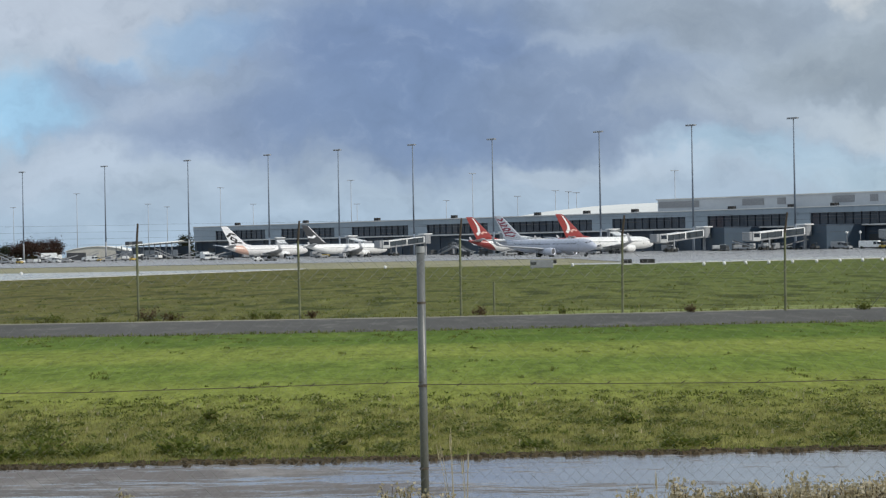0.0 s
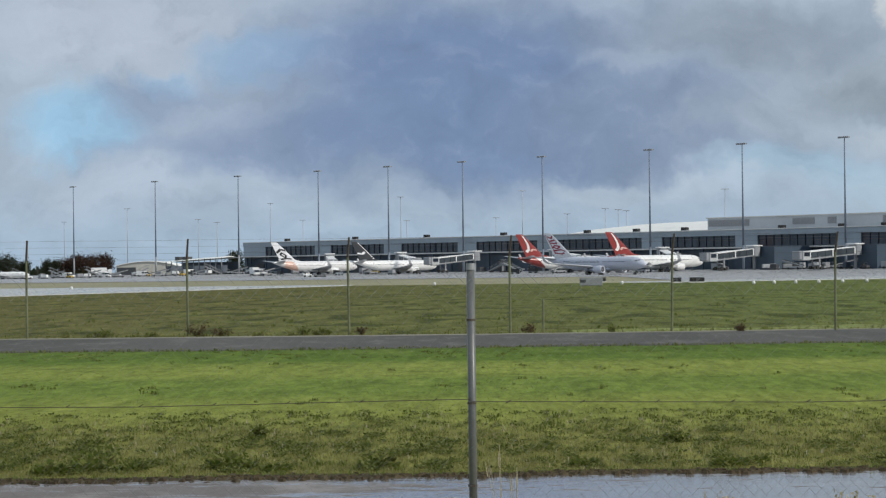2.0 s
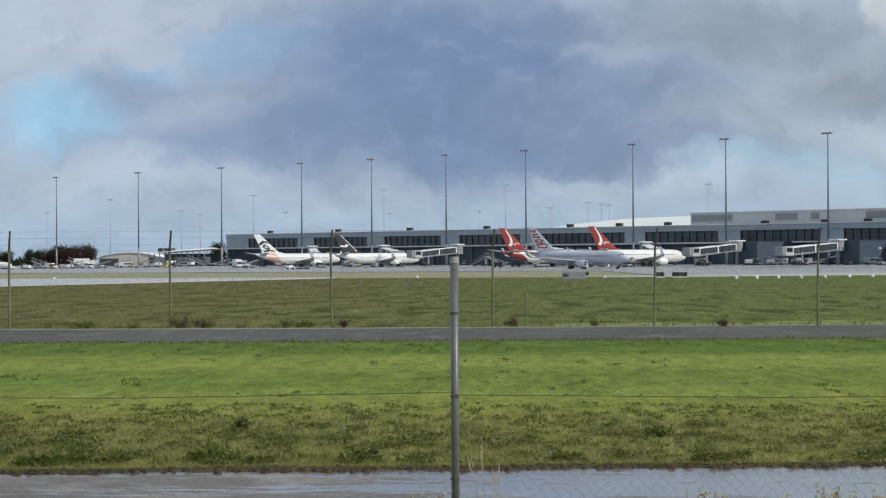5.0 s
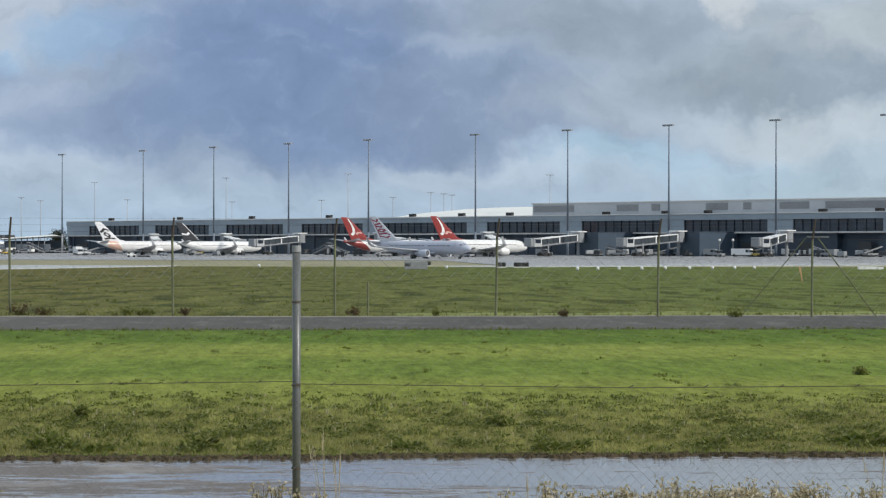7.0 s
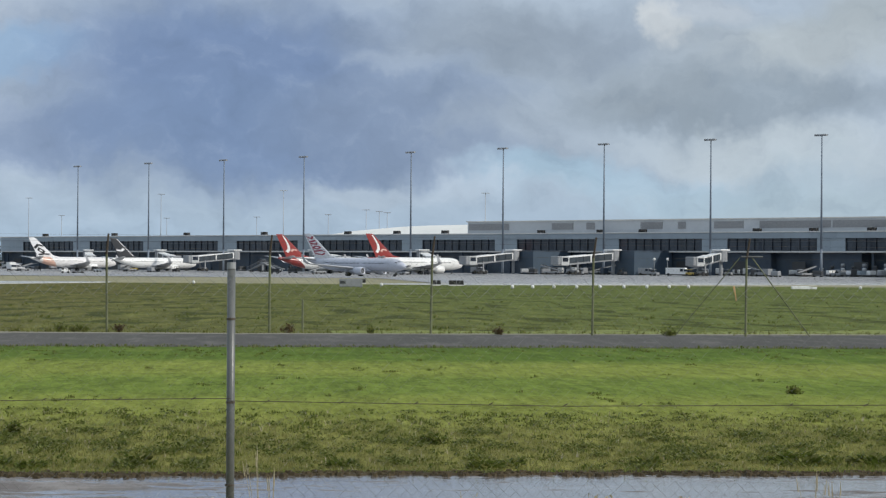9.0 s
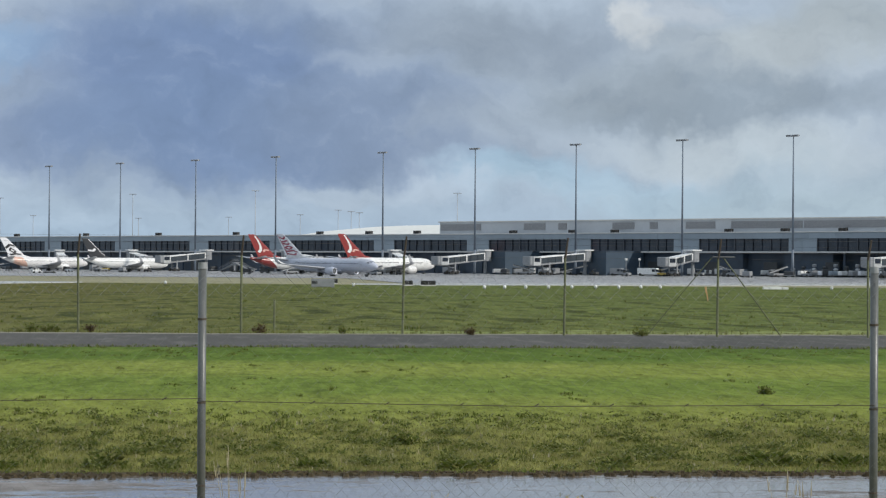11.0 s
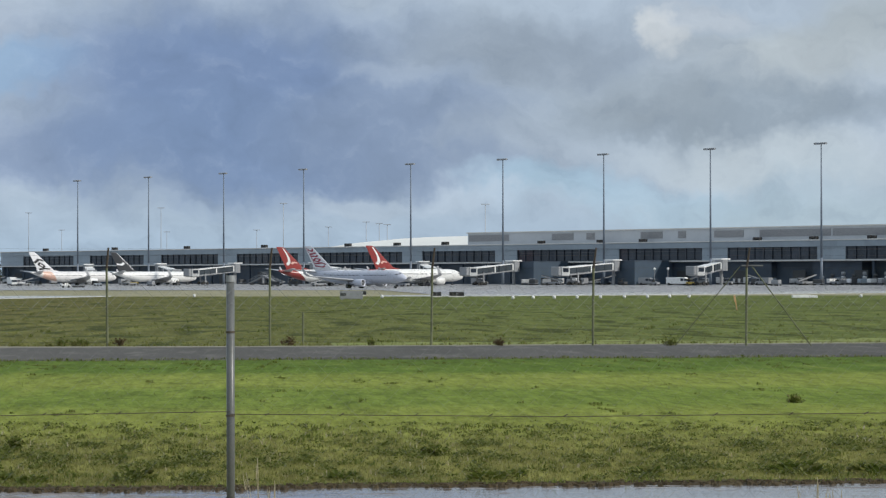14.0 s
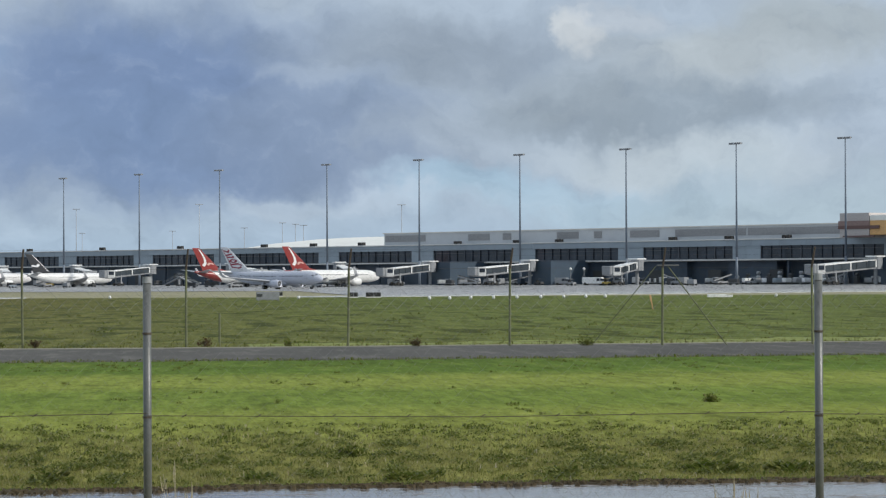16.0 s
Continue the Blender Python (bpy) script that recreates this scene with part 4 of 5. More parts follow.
for z in (0.83,):
    for a, c in zip(NS, NS[1:]):
        mid = Vector(((a + c) / 2, (near_line(a) + near_line(c)) / 2, z - 0.012))
        pa, pc = Vector((a, near_line(a) - 0.026, z)), Vector((c, near_line(c) - 0.026, z + 0.015))
        st = part("line_wire", atube(pa, mid + Vector((0, -0.026, 0)), 0.0022, seg=6), M_RUST, near_fence)
        part("line_wire", atube(mid + Vector((0, -0.026, 0)), pc, 0.0022, seg=6), M_RUST, near_fence)
        for k in range(9):
            q = pa.lerp(pc, (k + 0.5) / 9) + Vector((0, 0, -0.012 * (1 - abs((k + 0.5) / 4.5 - 1))))
            part("barb", atube(q + Vector((-0.014, 0, -0.008)), q + Vector((0.014, 0, 0.008)), 0.003, seg=5), M_RUST, near_fence)
chain_mesh("chain_mesh", NS[0], NS[-1], lambda x: near_line(x) - 0.028, 0.02, 0.38, 0.072, 0.0009, M_WIRE, near_fence)
chain_mesh("chain_mesh", NS[0], NS[-1], lambda x: near_line(x) - 0.028, 0.38, 1.46, 0.072, 0.00028, M_WIRE, near_fence)
chain_mesh("chain_mesh", NS[0], NS[-1], lambda x: near_line(x) - 0.028, 1.46, 1.604, 0.072, 0.0008, M_WIRE, near_fence)


# ---------------------------------------------------------------- grass and weeds
def leaf_material(name, cols, rough=0.6):
    m = bpy.data.materials.new(name)
    m.use_nodes = True
    T = Tree(m.node_tree)
    rnd = T.n("ShaderNodeNewGeometry").outputs["Random Per Island"]
    ramp = T.n("ShaderNodeValToRGB")
    ramp.color_ramp.elements.remove(ramp.color_ramp.elements[0])
    for i, c in enumerate(cols):
        e = ramp.color_ramp.elements[0] if i == 0 else ramp.color_ramp.elements.new(i / (len(cols) - 1))
        e.position, e.color = i / (len(cols) - 1), (*c, 1)
    T.t.links.new(rnd, ramp.inputs[0])
    p = T.n("ShaderNodeBsdfPrincipled", ins={"Base Color": ramp.outputs[0], "Roughness": rough, "Specular IOR Level": 0.2})
    thin = T.n("ShaderNodeBsdfTranslucent", ins={"Color": ramp.outputs[0]})
    both = T.n("ShaderNodeMixShader", ins={0: 0.5, 1: p.outputs[0], 2: thin.outputs[0]})
    T.n("ShaderNodeOutputMaterial", ins={0: both.outputs[0]})
    return m


M_BLADE = leaf_material("grass_blades", [(0.14, 0.185, 0.036), (0.175, 0.215, 0.046), (0.23, 0.255, 0.070), (0.15, 0.195, 0.038)])
M_ROUGH = leaf_material("rough_grass_blades", [(0.175, 0.19, 0.050), (0.225, 0.225, 0.066), (0.33, 0.295, 0.13), (0.19, 0.21, 0.056)])
M_WEED = leaf_material("weed_leaves", [(0.085, 0.115, 0.02), (0.12, 0.15, 0.028), (0.17, 0.19, 0.042), (0.24, 0.23, 0.085)])
M_DRY = leaf_material("dry_leaves", [(0.54, 0.46, 0.32), (0.40, 0.34, 0.20), (0.66, 0.60, 0.47), (0.32, 0.28, 0.15)])
M_BRUSH = leaf_material("brown_brush", [(0.115, 0.072, 0.038), (0.085, 0.057, 0.032), (0.16, 0.11, 0.055), (0.085, 0.08, 0.035)])
M_FARBLADE = leaf_material("dull_grass_blades", [(0.17, 0.19, 0.05), (0.20, 0.21, 0.06), (0.25, 0.24, 0.09), (0.14, 0.165, 0.04)])


def tufts(name, places, mat, blades, label, category="grass", parent=None, spread=0.5, width=0.05):
    """Clumps of bent blades. places: rows of x, y, height."""
    r = np.random.RandomState(len(places) + blades)
    n = len(places)
    P = np.repeat(np.asarray(places), blades, axis=0)
    k = len(P)
    h = P[:, 2] * r.uniform(0.5, 1.1, k)
    a = r.uniform(0, 2 * np.pi, k)
    off = r.uniform(0, 1, k) * P[:, 2] * spread
    bx_, by_ = P[:, 0] + off * np.cos(a * 3.3), P[:, 1] + off * np.sin(a * 3.3)
    lean = r.uniform(0.1, 0.9, k) * h
    w = h * width * r.uniform(0.6, 1.5, k)
    tx, ty = bx_ + lean * np.cos(a), by_ + lean * np.sin(a)
    cx, cy = np.cos(a + 1.57 + r.uniform(-0.5, 0.5, k)) * w, np.sin(a + 1.57) * w
    base = np.stack([bx_, by_, np.full(k, -0.005)], 1)
    side = np.stack([cx, cy, np.zeros(k)], 1)
    mid = np.stack([bx_ + (tx - bx_) * 0.35, by_ + (ty - by_) * 0.35, h * 0.62], 1)
    tip = np.stack([tx, ty, h], 1)
    V = np.stack([base - side, base + side, mid + side * 0.8, mid - side * 0.8, tip], 1).reshape(-1, 3)
    i = np.arange(k) * 5
    quads = np.stack([i, i + 1, i + 2, i + 3], 1)
    tris = np.stack([i + 3, i + 2, i + 4], 1)
    me = bpy.data.meshes.new(name)
    me.from_pydata(V.tolist(), [], quads.tolist() + tris.tolist())
    me.materials.append(mat)
    ob = new(name, me)
    return tagged(ob, label, category, kind="stuff")


R = np.random.RandomState(7)


def field(n, y0, y1, h0, h1, mask=None, power=1.0, k=1.0):
    out = []
    while len(out) < n:
        y = y0 + (y1 - y0) * R.rand() ** power
        x = R.uniform(-0.20, 0.29) * y
        v = noise.noise((x * 2.4 * k, y * 0.7 * k, 1.3)) + 0.7 * noise.noise((x * 6.5 * k, y * 1.7 * k, 5.1))
        if mask is None or v > mask:
            out.append((x, y, h0 + (h1 - h0) * R.rand() * (0.7 + 0.6 * max(0, v))))
    return out


def edge(x):
    return 21.75 + 0.06 * x


rough_band = [(x, y, h * (1.0 if y < 27.5 else max(0.3, 1.0 - (y - 27.5) / 6.5))) for x, y, h in field(30000, 21.7, 33.5, 0.018, 0.055, power=1.25) if y > edge(x) + 0.05]
tufts("rough_grass", rough_band, M_ROUGH, 6, "rough unmown grass beside the wet track")
low_weeds = [p for p in field(2600, 22.3, 31.0, 0.02, 0.05, 0.34, power=1.3, k=1.9) if p[1] > edge(p[0]) + 0.4]
tufts("weed_clumps", low_weeds, M_WEED, 6, "small low weeds scattered through the rough grass", "weeds", spread=1.3, width=0.15)


def rosettes(name, places, mat, leaves, label):
    """Low mounds of broad leaves, spreading outwards and up from each root. places: rows of x, y, radius."""
    r = np.random.RandomState(leaves + len(places))
    P = np.repeat(np.asarray(places), leaves, axis=0)
    n = len(P)
    a, q = r.uniform(0, 2 * np.pi, n), np.sqrt(r.uniform(0, 1, n))
    R_ = P[:, 2]
    cx, cy = P[:, 0] + np.cos(a) * q * R_, P[:, 1] + np.sin(a) * q * R_ * 1.3
    cz = (1 - q ** 2) * R_ * 0.42 * r.uniform(0.4, 1.2, n) + 0.008
    ln = np.clip(R_ * 0.38, 0.025, 0.07) * r.uniform(0.6, 1.3, n)
    b = a + r.normal(0, 0.7, n)
    up = r.uniform(0.1, 0.9, n)
    d = np.stack([np.cos(b) * ln, np.sin(b) * ln, up * ln], 1)
    w = np.stack([-np.sin(b), np.cos(b), r.normal(0, 0.4, n)], 1) * (ln * 0.36)[:, None]
    c = np.stack([cx, cy, cz], 1)
    V = np.stack([c, c + d * 0.55 + w, c + d, c + d * 0.55 - w], 1).reshape(-1, 3)
    me = bpy.data.meshes.new(name)
    me.from_pydata(V.tolist(), [], np.arange(4 * n).reshape(-1, 4).tolist())
    me.materials.append(mat)
    return tagged(new(name, me), label, "weeds", kind="stuff")


M_BROAD = leaf_material("broad_weed_leaves", [(0.075, 0.092, 0.020), (0.11, 0.135, 0.028), (0.165, 0.185, 0.044), (0.27, 0.28, 0.10)])
broad = [(x, y, 0.035 + 1.9 * (h - 0.02)) for x, y, h in field(950, 22.1, 27.4, 0.02, 0.05, 0.44, power=1.25, k=1.25) if y > edge(x) + 0.35]
rosettes("broad_weeds", broad, M_BROAD, 26, "dark broad-leaved weeds in low mounds through the rough grass")
mounds = [(x, edge(x) + 0.75 + R.uniform(-0.25, 0.5), R.uniform(0.10, 0.20)) for x in (-3.55, -3.3, -2.95, -2.2, -2.0, -1.75, -0.95, 0.75, 1.9, 2.15, 3.3, 4.6, 5.2)]
rosettes("broad_weeds", mounds, M_WEED, 150, "larger dark leafy weeds near the track edge")
specks = [(x, y, 0.025 + 0.8 * (h - 0.02)) for x, y, h in field(2200, 22.1, 31.5, 0.02, 0.05, 0.15, k=1.6) if y > edge(x) + 0.35]
rosettes("broad_weeds", specks, M_BROAD, 12, "small dark weeds dotted through the rough grass")
dry_band = [p for p in field(420, 21.9, 31.0, 0.03, 0.07, 0.0) if p[1] > edge(p[0]) + 0.1]
tufts("dry_stalks", dry_band, M_DRY, 4, "pale dry seed heads in the rough grass", "grass", spread=0.4, width=0.05)
tufts("mown_grass", field(12000, 30.5, 56.0, 0.008, 0.018), M_BLADE, 5, "short mown green grass", width=0.13, spread=1.0)
tufts("mown_weeds", field(420, 50.0, 56.0, 0.015, 0.04, 0.35, k=0.6), M_WEED, 14, "dark rank weeds near the road edge", "weeds", spread=2.2, width=0.12)
tufts("mown_weeds", field(260, 33.0, 56.0, 0.02, 0.045, 0.62, k=0.5), M_WEED, 14, "low dark weeds in the mown grass", "weeds", spread=1.6, width=0.12)
tufts("airfield_grass", field(7000, 68.2, 235.0, 0.03, 0.07, power=1.6), M_FARBLADE, 6, "dull airfield grass beyond the fence", width=0.14, spread=1.5)
tufts("airfield_weeds", field(350, 69.0, 220.0, 0.05, 0.11, 0.5, power=1.5, k=0.3), M_WEED, 12, "dark tussocks on the airfield", "weeds", spread=1.5, width=0.11)
road_edge = [(x, 67.15 + 0.16 * max(0, x) + R.uniform(-0.15, 0.4), R.uniform(0.05, 0.16)) for x in np.arange(-16, 26, 0.07)]
tufts("verge_grass", road_edge, M_FARBLADE, 5, "uneven grass along the road edge", width=0.07)
near_kerb = [(x, 56.4 + 0.12 * max(x, 0) + wob(x, 0.35, 0.5) + R.uniform(-0.5, 0.15), R.uniform(0.03, 0.08)) for x in np.arange(-13, 20, 0.03)]
tufts("verge_grass", near_kerb, M_WEED, 4, "ragged grass creeping over the road edge", width=0.12, spread=1.2)
clods = thing("mud_clods", "dark broken mud clods along the track edge", "mud", kind="stuff")
verts, faces = [], []
for k in range(1100):
    x = R.uniform(-5.5, 7.5)
    y, q = 21.50 + 0.06 * x + wob(x, 0.7, 0.2) + R.normal(0, 0.10), R.uniform(0.010, 0.032)
    i = len(verts)
    for a in range(5):
        u = a * 1.2566 + R.uniform(-0.3, 0.3)
        verts += [(x + math.cos(u) * q * 1.4, y + math.sin(u) * q, 0.01), (x + math.cos(u) * q, y + math.sin(u) * q * 0.7, 0.014 + q * R.uniform(0.5, 1.0))]
    faces += [(i + 2 * a, i + 2 * ((a + 1) % 5), i + 2 * ((a + 1) % 5) + 1, i + 2 * a + 1) for a in range(5)] + [tuple(i + 2 * a + 1 for a in range(5))]
tagged(raw("clod", verts, faces, M_EARTH, clods), kind="stuff")
lip = [(x, edge(x) + wob(x, 0.9, 0.16) - 0.16 + R.uniform(-0.03, 0.14), R.uniform(0.03, 0.07)) for x in np.arange(-6, 8, 0.012)]
tufts("verge_grass", lip, M_BLADE, 4, "ragged grass lip at the track edge", width=0.08)


def bush(label, x, y, radius, height, mat, leaves, z=0.0, name="bush", category="bush", leaf=0.05, wood=None):
    """A small shrub: twigs from the ground and many leaves round their ends, with gaps."""
    r = np.random.RandomState(int(abs(x) * 100 + leaves))
    T = thing(name, label, category, pose(x, y, z))
    bm = bmesh.new()
    ends = []
    for k in range(9):
        a, q = r.uniform(0, 6.28), r.uniform(0.2, 0.9)
        e = Vector((math.cos(a) * radius * q, math.sin(a) * radius * q, height * r.uniform(0.55, 1.0)))
        tube(bm, (0, 0, -0.03), e, leaf * 0.16, leaf * 0.06, seg=5)
        ends.append(e)
    part("stem", bm, wood or M_BRUSH, T)
    verts, faces = [], []
    for k in range(leaves):
        e = ends[r.randint(len(ends))]
        c = e * r.uniform(0.45, 1.05) + Vector(r.normal(0, 0.16, 3) * radius)
        c.z = max(0.02, c.z)
        u = Vector(r.normal(0, 1, 3)).normalized() * leaf * r.uniform(0.5, 1.3)
        v = Vector(r.normal(0, 1, 3)).normalized() * leaf * 0.45
        i = len(verts)
        verts += [tuple(c), tuple(c + u * 0.5 + v), tuple(c + u), tuple(c + u * 0.5 - v)]
        faces.append((i, i + 1, i + 2, i + 3))
    tagged(raw("leaves", verts, faces, mat, T), kind="stuff")
    return T


for x, rad, h, mat, lab in [(-7.3, 0.38, 0.34, M_BRUSH, "brown dead brush caught at the security fence"), (-6.7, 0.30, 0.16, M_BRUSH, "low brown dead brush at the security fence"),
                            (0.88, 0.26, 0.20, M_BRUSH, "reddish dry weed at the foot of the fence"), (6.0, 0.22, 0.17, M_BRUSH, "low brown weed at the road edge"),
                            (-4.6, 0.26, 0.22, M_WEED, "green weed at the foot of the fence"), (-4.1, 0.2, 0.18, M_WEED, "green weed at the foot of the fence"),
                            (-3.2, 0.2, 0.2, M_BRUSH, "brown weed at the foot of the fence"), (10.2, 0.25, 0.16, M_WEED, "low green weed at the road edge"),
                            (2.9, 0.1, 0.16, M_WEED, "small dark weed at the road edge"), (-9.5, 0.22, 0.2, M_WEED, "green weed at the foot of the fence")]:
    bush(lab, x, far_line(x) - 0.15, rad, h, mat, 260)
for k in range(13):
    x = -10.5 + k * 0.5 + 0.3 * math.sin(k * 2.3)
    bush("low scrubby weed along the road edge", x, far_line(x) - 0.1, 0.20 + 0.08 * math.sin(k), 0.10 + 0.05 * math.sin(k * 1.7), (M_FARBLADE, M_WEED, M_FARBLADE)[k % 3], 110)
bush("dark tussock standing in the mown grass", 7.2, 36.3, 0.15, 0.045, M_WEED, 220, name="tussock", category="weeds", leaf=0.05, wood=M_WEED)
bush("dark leafy weed in the rough grass", -2.3, 26.8, 0.16, 0.10, M_WEED, 200, name="weed", category="weeds", leaf=0.045)
bush("dark leafy weed in the rough grass", -3.3, 23.2, 0.32, 0.09, M_WEED, 320, name="weed", category="weeds", leaf=0.045)
bush("dark leafy weed in the rough grass", -2.2, 23.0, 0.28, 0.08, M_WEED, 300, name="weed", category="weeds", leaf=0.045)
bush("dark leafy weed in the rough grass", 1.7, 25.6, 0.16, 0.07, M_WEED, 200, name="weed", category="weeds", leaf=0.045)

# dry flowering weeds along the near fence
r5 = random.Random(5)
for k in range(44):
    x = r5.choice([r5.uniform(1.05, 3.3), r5.uniform(1.8, 2.9)])
    bush("dry pale flowering weed growing through the fence", x, near_line(x) - 0.12 - r5.uniform(0.0, 0.35), 0.11, r5.uniform(0.20, 0.30) * (0.88 + 0.1 * (x > 2)), M_DRY, 260,
         name="dry_weed", category="weeds", leaf=0.027)
for x, h in ((-0.34, 0.27), (-0.24, 0.24), (-0.12, 0.22), (0.0, 0.2), (-1.9, 0.24), (-2.6, 0.22), (3.6, 0.24), (4.1, 0.22)):
    bush("dry pale flowering weed growing through the fence", x, near_line(x) - 0.2, 0.07, h, M_DRY, 160, name="dry_weed", category="weeds", leaf=0.025)


def stalk(x, h):
    T = thing("dry_stalk", "tall thin straw-coloured grass stalks by the fence", "grass stalk", pose(x, near_line(x) - 0.2, 0))
    for k in range(4):
        a = r5.uniform(-0.09, 0.09)
        top = Vector((a, r5.uniform(-0.03, 0.03), h * r5.uniform(0.7, 1.0)))
        part("stem", atube((a * 0.1, 0, -0.02), top, 0.0025, 0.0012, seg=5), M_DRY, T)
        part("seed_head", atube(top - Vector((0, 0, 0.06)), top + Vector((a * 0.15, 0, 0.03)), 0.004, 0.001, seg=5), M_DRY, T)


for x, h in ((0.05, 0.58), (0.12, 0.42), (3.28, 0.46), (3.42, 0.38), (1.24, 0.31)):
    stalk(x, h)


# ---------------------------------------------------------------- airfield markers, boards and boxes
def marker(x, y, r=0.14):
    T = thing("edge_marker", "white rounded taxiway edge marker on the grass", "marker", pose(x, y, 0), "taxiway edge markers")
    part("dome", surface(bmesh.new(), [[(q * r * math.cos(a), q * r * math.sin(a), z) for a in np.linspace(0, 2 * math.pi, 12, endpoint=False)]
                                       for q, z in ((0.9, 0.06), (1.0, 0.14), (0.92, 0.22), (0.65, 0.29), (0.15, 0.32))]), M_WHITE, T, smooth=True)
    part("base", atube((0, 0, -0.02), (0, 0, 0.06), r * 0.7, seg=12), M_GREY, T)


for x, y in [(21.6, 229), (23.5, 231), (25.5, 233), (27.8, 236), (30.2, 239), (32.7, 242), (35.1, 244.5), (37.4, 246.5), (39.4, 248), (-5.5, 262), (11.6, 248), (55.6, 250), (-40.0, 262)]:
    marker(x, y)
board = thing("marker_board", "pale grey airfield guidance board seen from behind", "sign", pose(8.2, 230, 0))
part("panel", abox(-0.96, 0.96, -0.08, 0.08, 0.06, 0.74, bevel=0.03), M_GREY, board, "pale grey painted panel")
part("panel_mark", abox(-0.92, -0.45, -0.10, -0.08, 0.32, 0.56), M_DKGREY, board)
for x in (-0.8, 0.0, 0.8):
    part("leg", abox(x - 0.05, x + 0.05, -0.05, 0.05, -0.1, 0.16), M_GREY, board)
for x, wd, n in ((17.6, 0.85, 2), (19.5, 1.45, 2), (11.2, 1.0, 2)):
    T = thing("sign_box", "low black illuminated airfield sign box on the verge", "sign", pose(x, 264 if x > 15 else 285, 0.03), "low airfield sign boxes")
    for i in range(n):
        a = -wd / 2 + wd * i / n
        part("box", abox(a + 0.02, a + wd / n - 0.02, -0.15, 0.15, 0.08, 0.48, bevel=0.02), M_BLACK, T)
    part("base", abox(-wd / 2, wd / 2, -0.2, 0.2, -0.05, 0.08), M_CONC, T)
blk = thing("concrete_marker", "long low white concrete marker on the grass", "marker", pose(50.6, 252, 0))
part("slab", abox(-1.0, 0.75, -0.2, 0.2, -0.05, 0.26, bevel=0.03), M_WHITE, blk)
part("slab", abox(0.8, 1.35, -0.2, 0.2, -0.05, 0.2, bevel=0.03), M_WHITE, blk)
stake = thing("marker_stake", "leaning orange marker stake on the airfield", "marker", pose(26.06, 147.7, 0, 0, -8, 0))
part("stake", abox(-0.03, 0.03, -0.02, 0.02, -0.1, 0.8, bevel=0.01), M_CONEOR, stake)
part("flag", abox(-0.07, 0.03, -0.025, 0.025, 0.45, 0.8, bevel=0.01), M_CONEOR, stake)


# ---------------------------------------------------------------- apron vehicles and equipment
def wheels(T, xs, y, r=0.4):
    for x in xs:
        for s in (-1, 1):
            part("wheel", atube((x, s * y - 0.12, r), (x, s * y + 0.12, r), r, seg=14), M_BLACK, T)


def van(m, label, body, length=5.2, height=2.2):
    T = thing("van", label, "van", m, "apron service vehicles")
    bm = bmesh.new()
    prof = [(-length / 2, 0.45), (length / 2, 0.45), (length / 2, 1.05), (length / 2 - 0.9, 1.2), (length / 2 - 1.6, height), (-length / 2, height)]
    surface(bm, [[(x, y, z) for x, z in prof] for y in (-0.95, 0.95)])
    bmesh.ops.bevel(bm, geom=list(bm.edges), offset=0.06, segments=1, affect="EDGES")
    part("body", bm, body, T)
    part("windscreen", abox(length / 2 - 1.75, length / 2 - 0.85, -0.97, 0.97, 1.25, height - 0.35), M_GLASS, T)
    part("side_window", abox(length / 2 - 2.9, length / 2 - 1.95, -0.98, 0.98, 1.25, height - 0.3), M_GLASS, T)
    wheels(T, (-length / 2 + 0.9, length / 2 - 0.9), 0.85)
    return T


def truck(m, label, box_mat, length=7.5):
    T = thing("truck", label, "truck", m, "apron service vehicles")
    part("cab", abox(length / 2 - 2.0, length / 2, -1.1, 1.1, 0.6, 2.5, bevel=0.15), M_WHITE, T)
    part("windscreen", abox(length / 2 - 0.9, length / 2 + 0.03, -0.95, 0.95, 1.5, 2.3), M_GLASS, T)
    part("cargo_box", abox(-length / 2, length / 2 - 2.2, -1.2, 1.2, 0.9, 3.3, bevel=0.05), box_mat, T)
    part("chassis", abox(-length / 2, length / 2 - 0.2, -0.5, 0.5, 0.5, 0.9), M_DKGREY, T)
    wheels(T, (-length / 2 + 1.2, length / 2 - 1.1), 0.95, 0.48)
    return T


def cart(m, label, top):
    T = thing("baggage_cart", label, "baggage cart", m, "baggage carts")
    part("deck", abox(-1.5, 1.5, -0.75, 0.75, 0.45, 0.6, bevel=0.03), M_GREY, T)
    part("load", abox(-1.35, 1.35, -0.7, 0.7, 0.6, 1.7, bevel=0.12), top, T)
    part("drawbar", abox(1.5, 2.3, -0.05, 0.05, 0.4, 0.48), M_DKGREY, T)
    wheels(T, (-1.0, 1.0), 0.65, 0.25)
    return T


def tug(m, label, body):
    T = thing("baggage_tug", label, "tug", m, "apron service vehicles")
    part("body", abox(-1.4, 1.4, -0.75, 0.75, 0.35, 1.05, bevel=0.1), body, T)
    part("canopy", abox(-1.2, 0.3, -0.7, 0.7, 1.85, 1.95, bevel=0.03), body, T)
    for x in (-1.1, 0.2):
        for y in (-0.6, 0.6):
            part("canopy_post", abox(x - 0.04, x + 0.04, y - 0.04, y + 0.04, 1.0, 1.86), M_DKGREY, T)
    part("seat", abox(-0.9, -0.4, -0.5, 0.5, 1.0, 1.5, bevel=0.05), M_BLACK, T)
    wheels(T, (-0.9, 0.9), 0.65, 0.35)
    return T


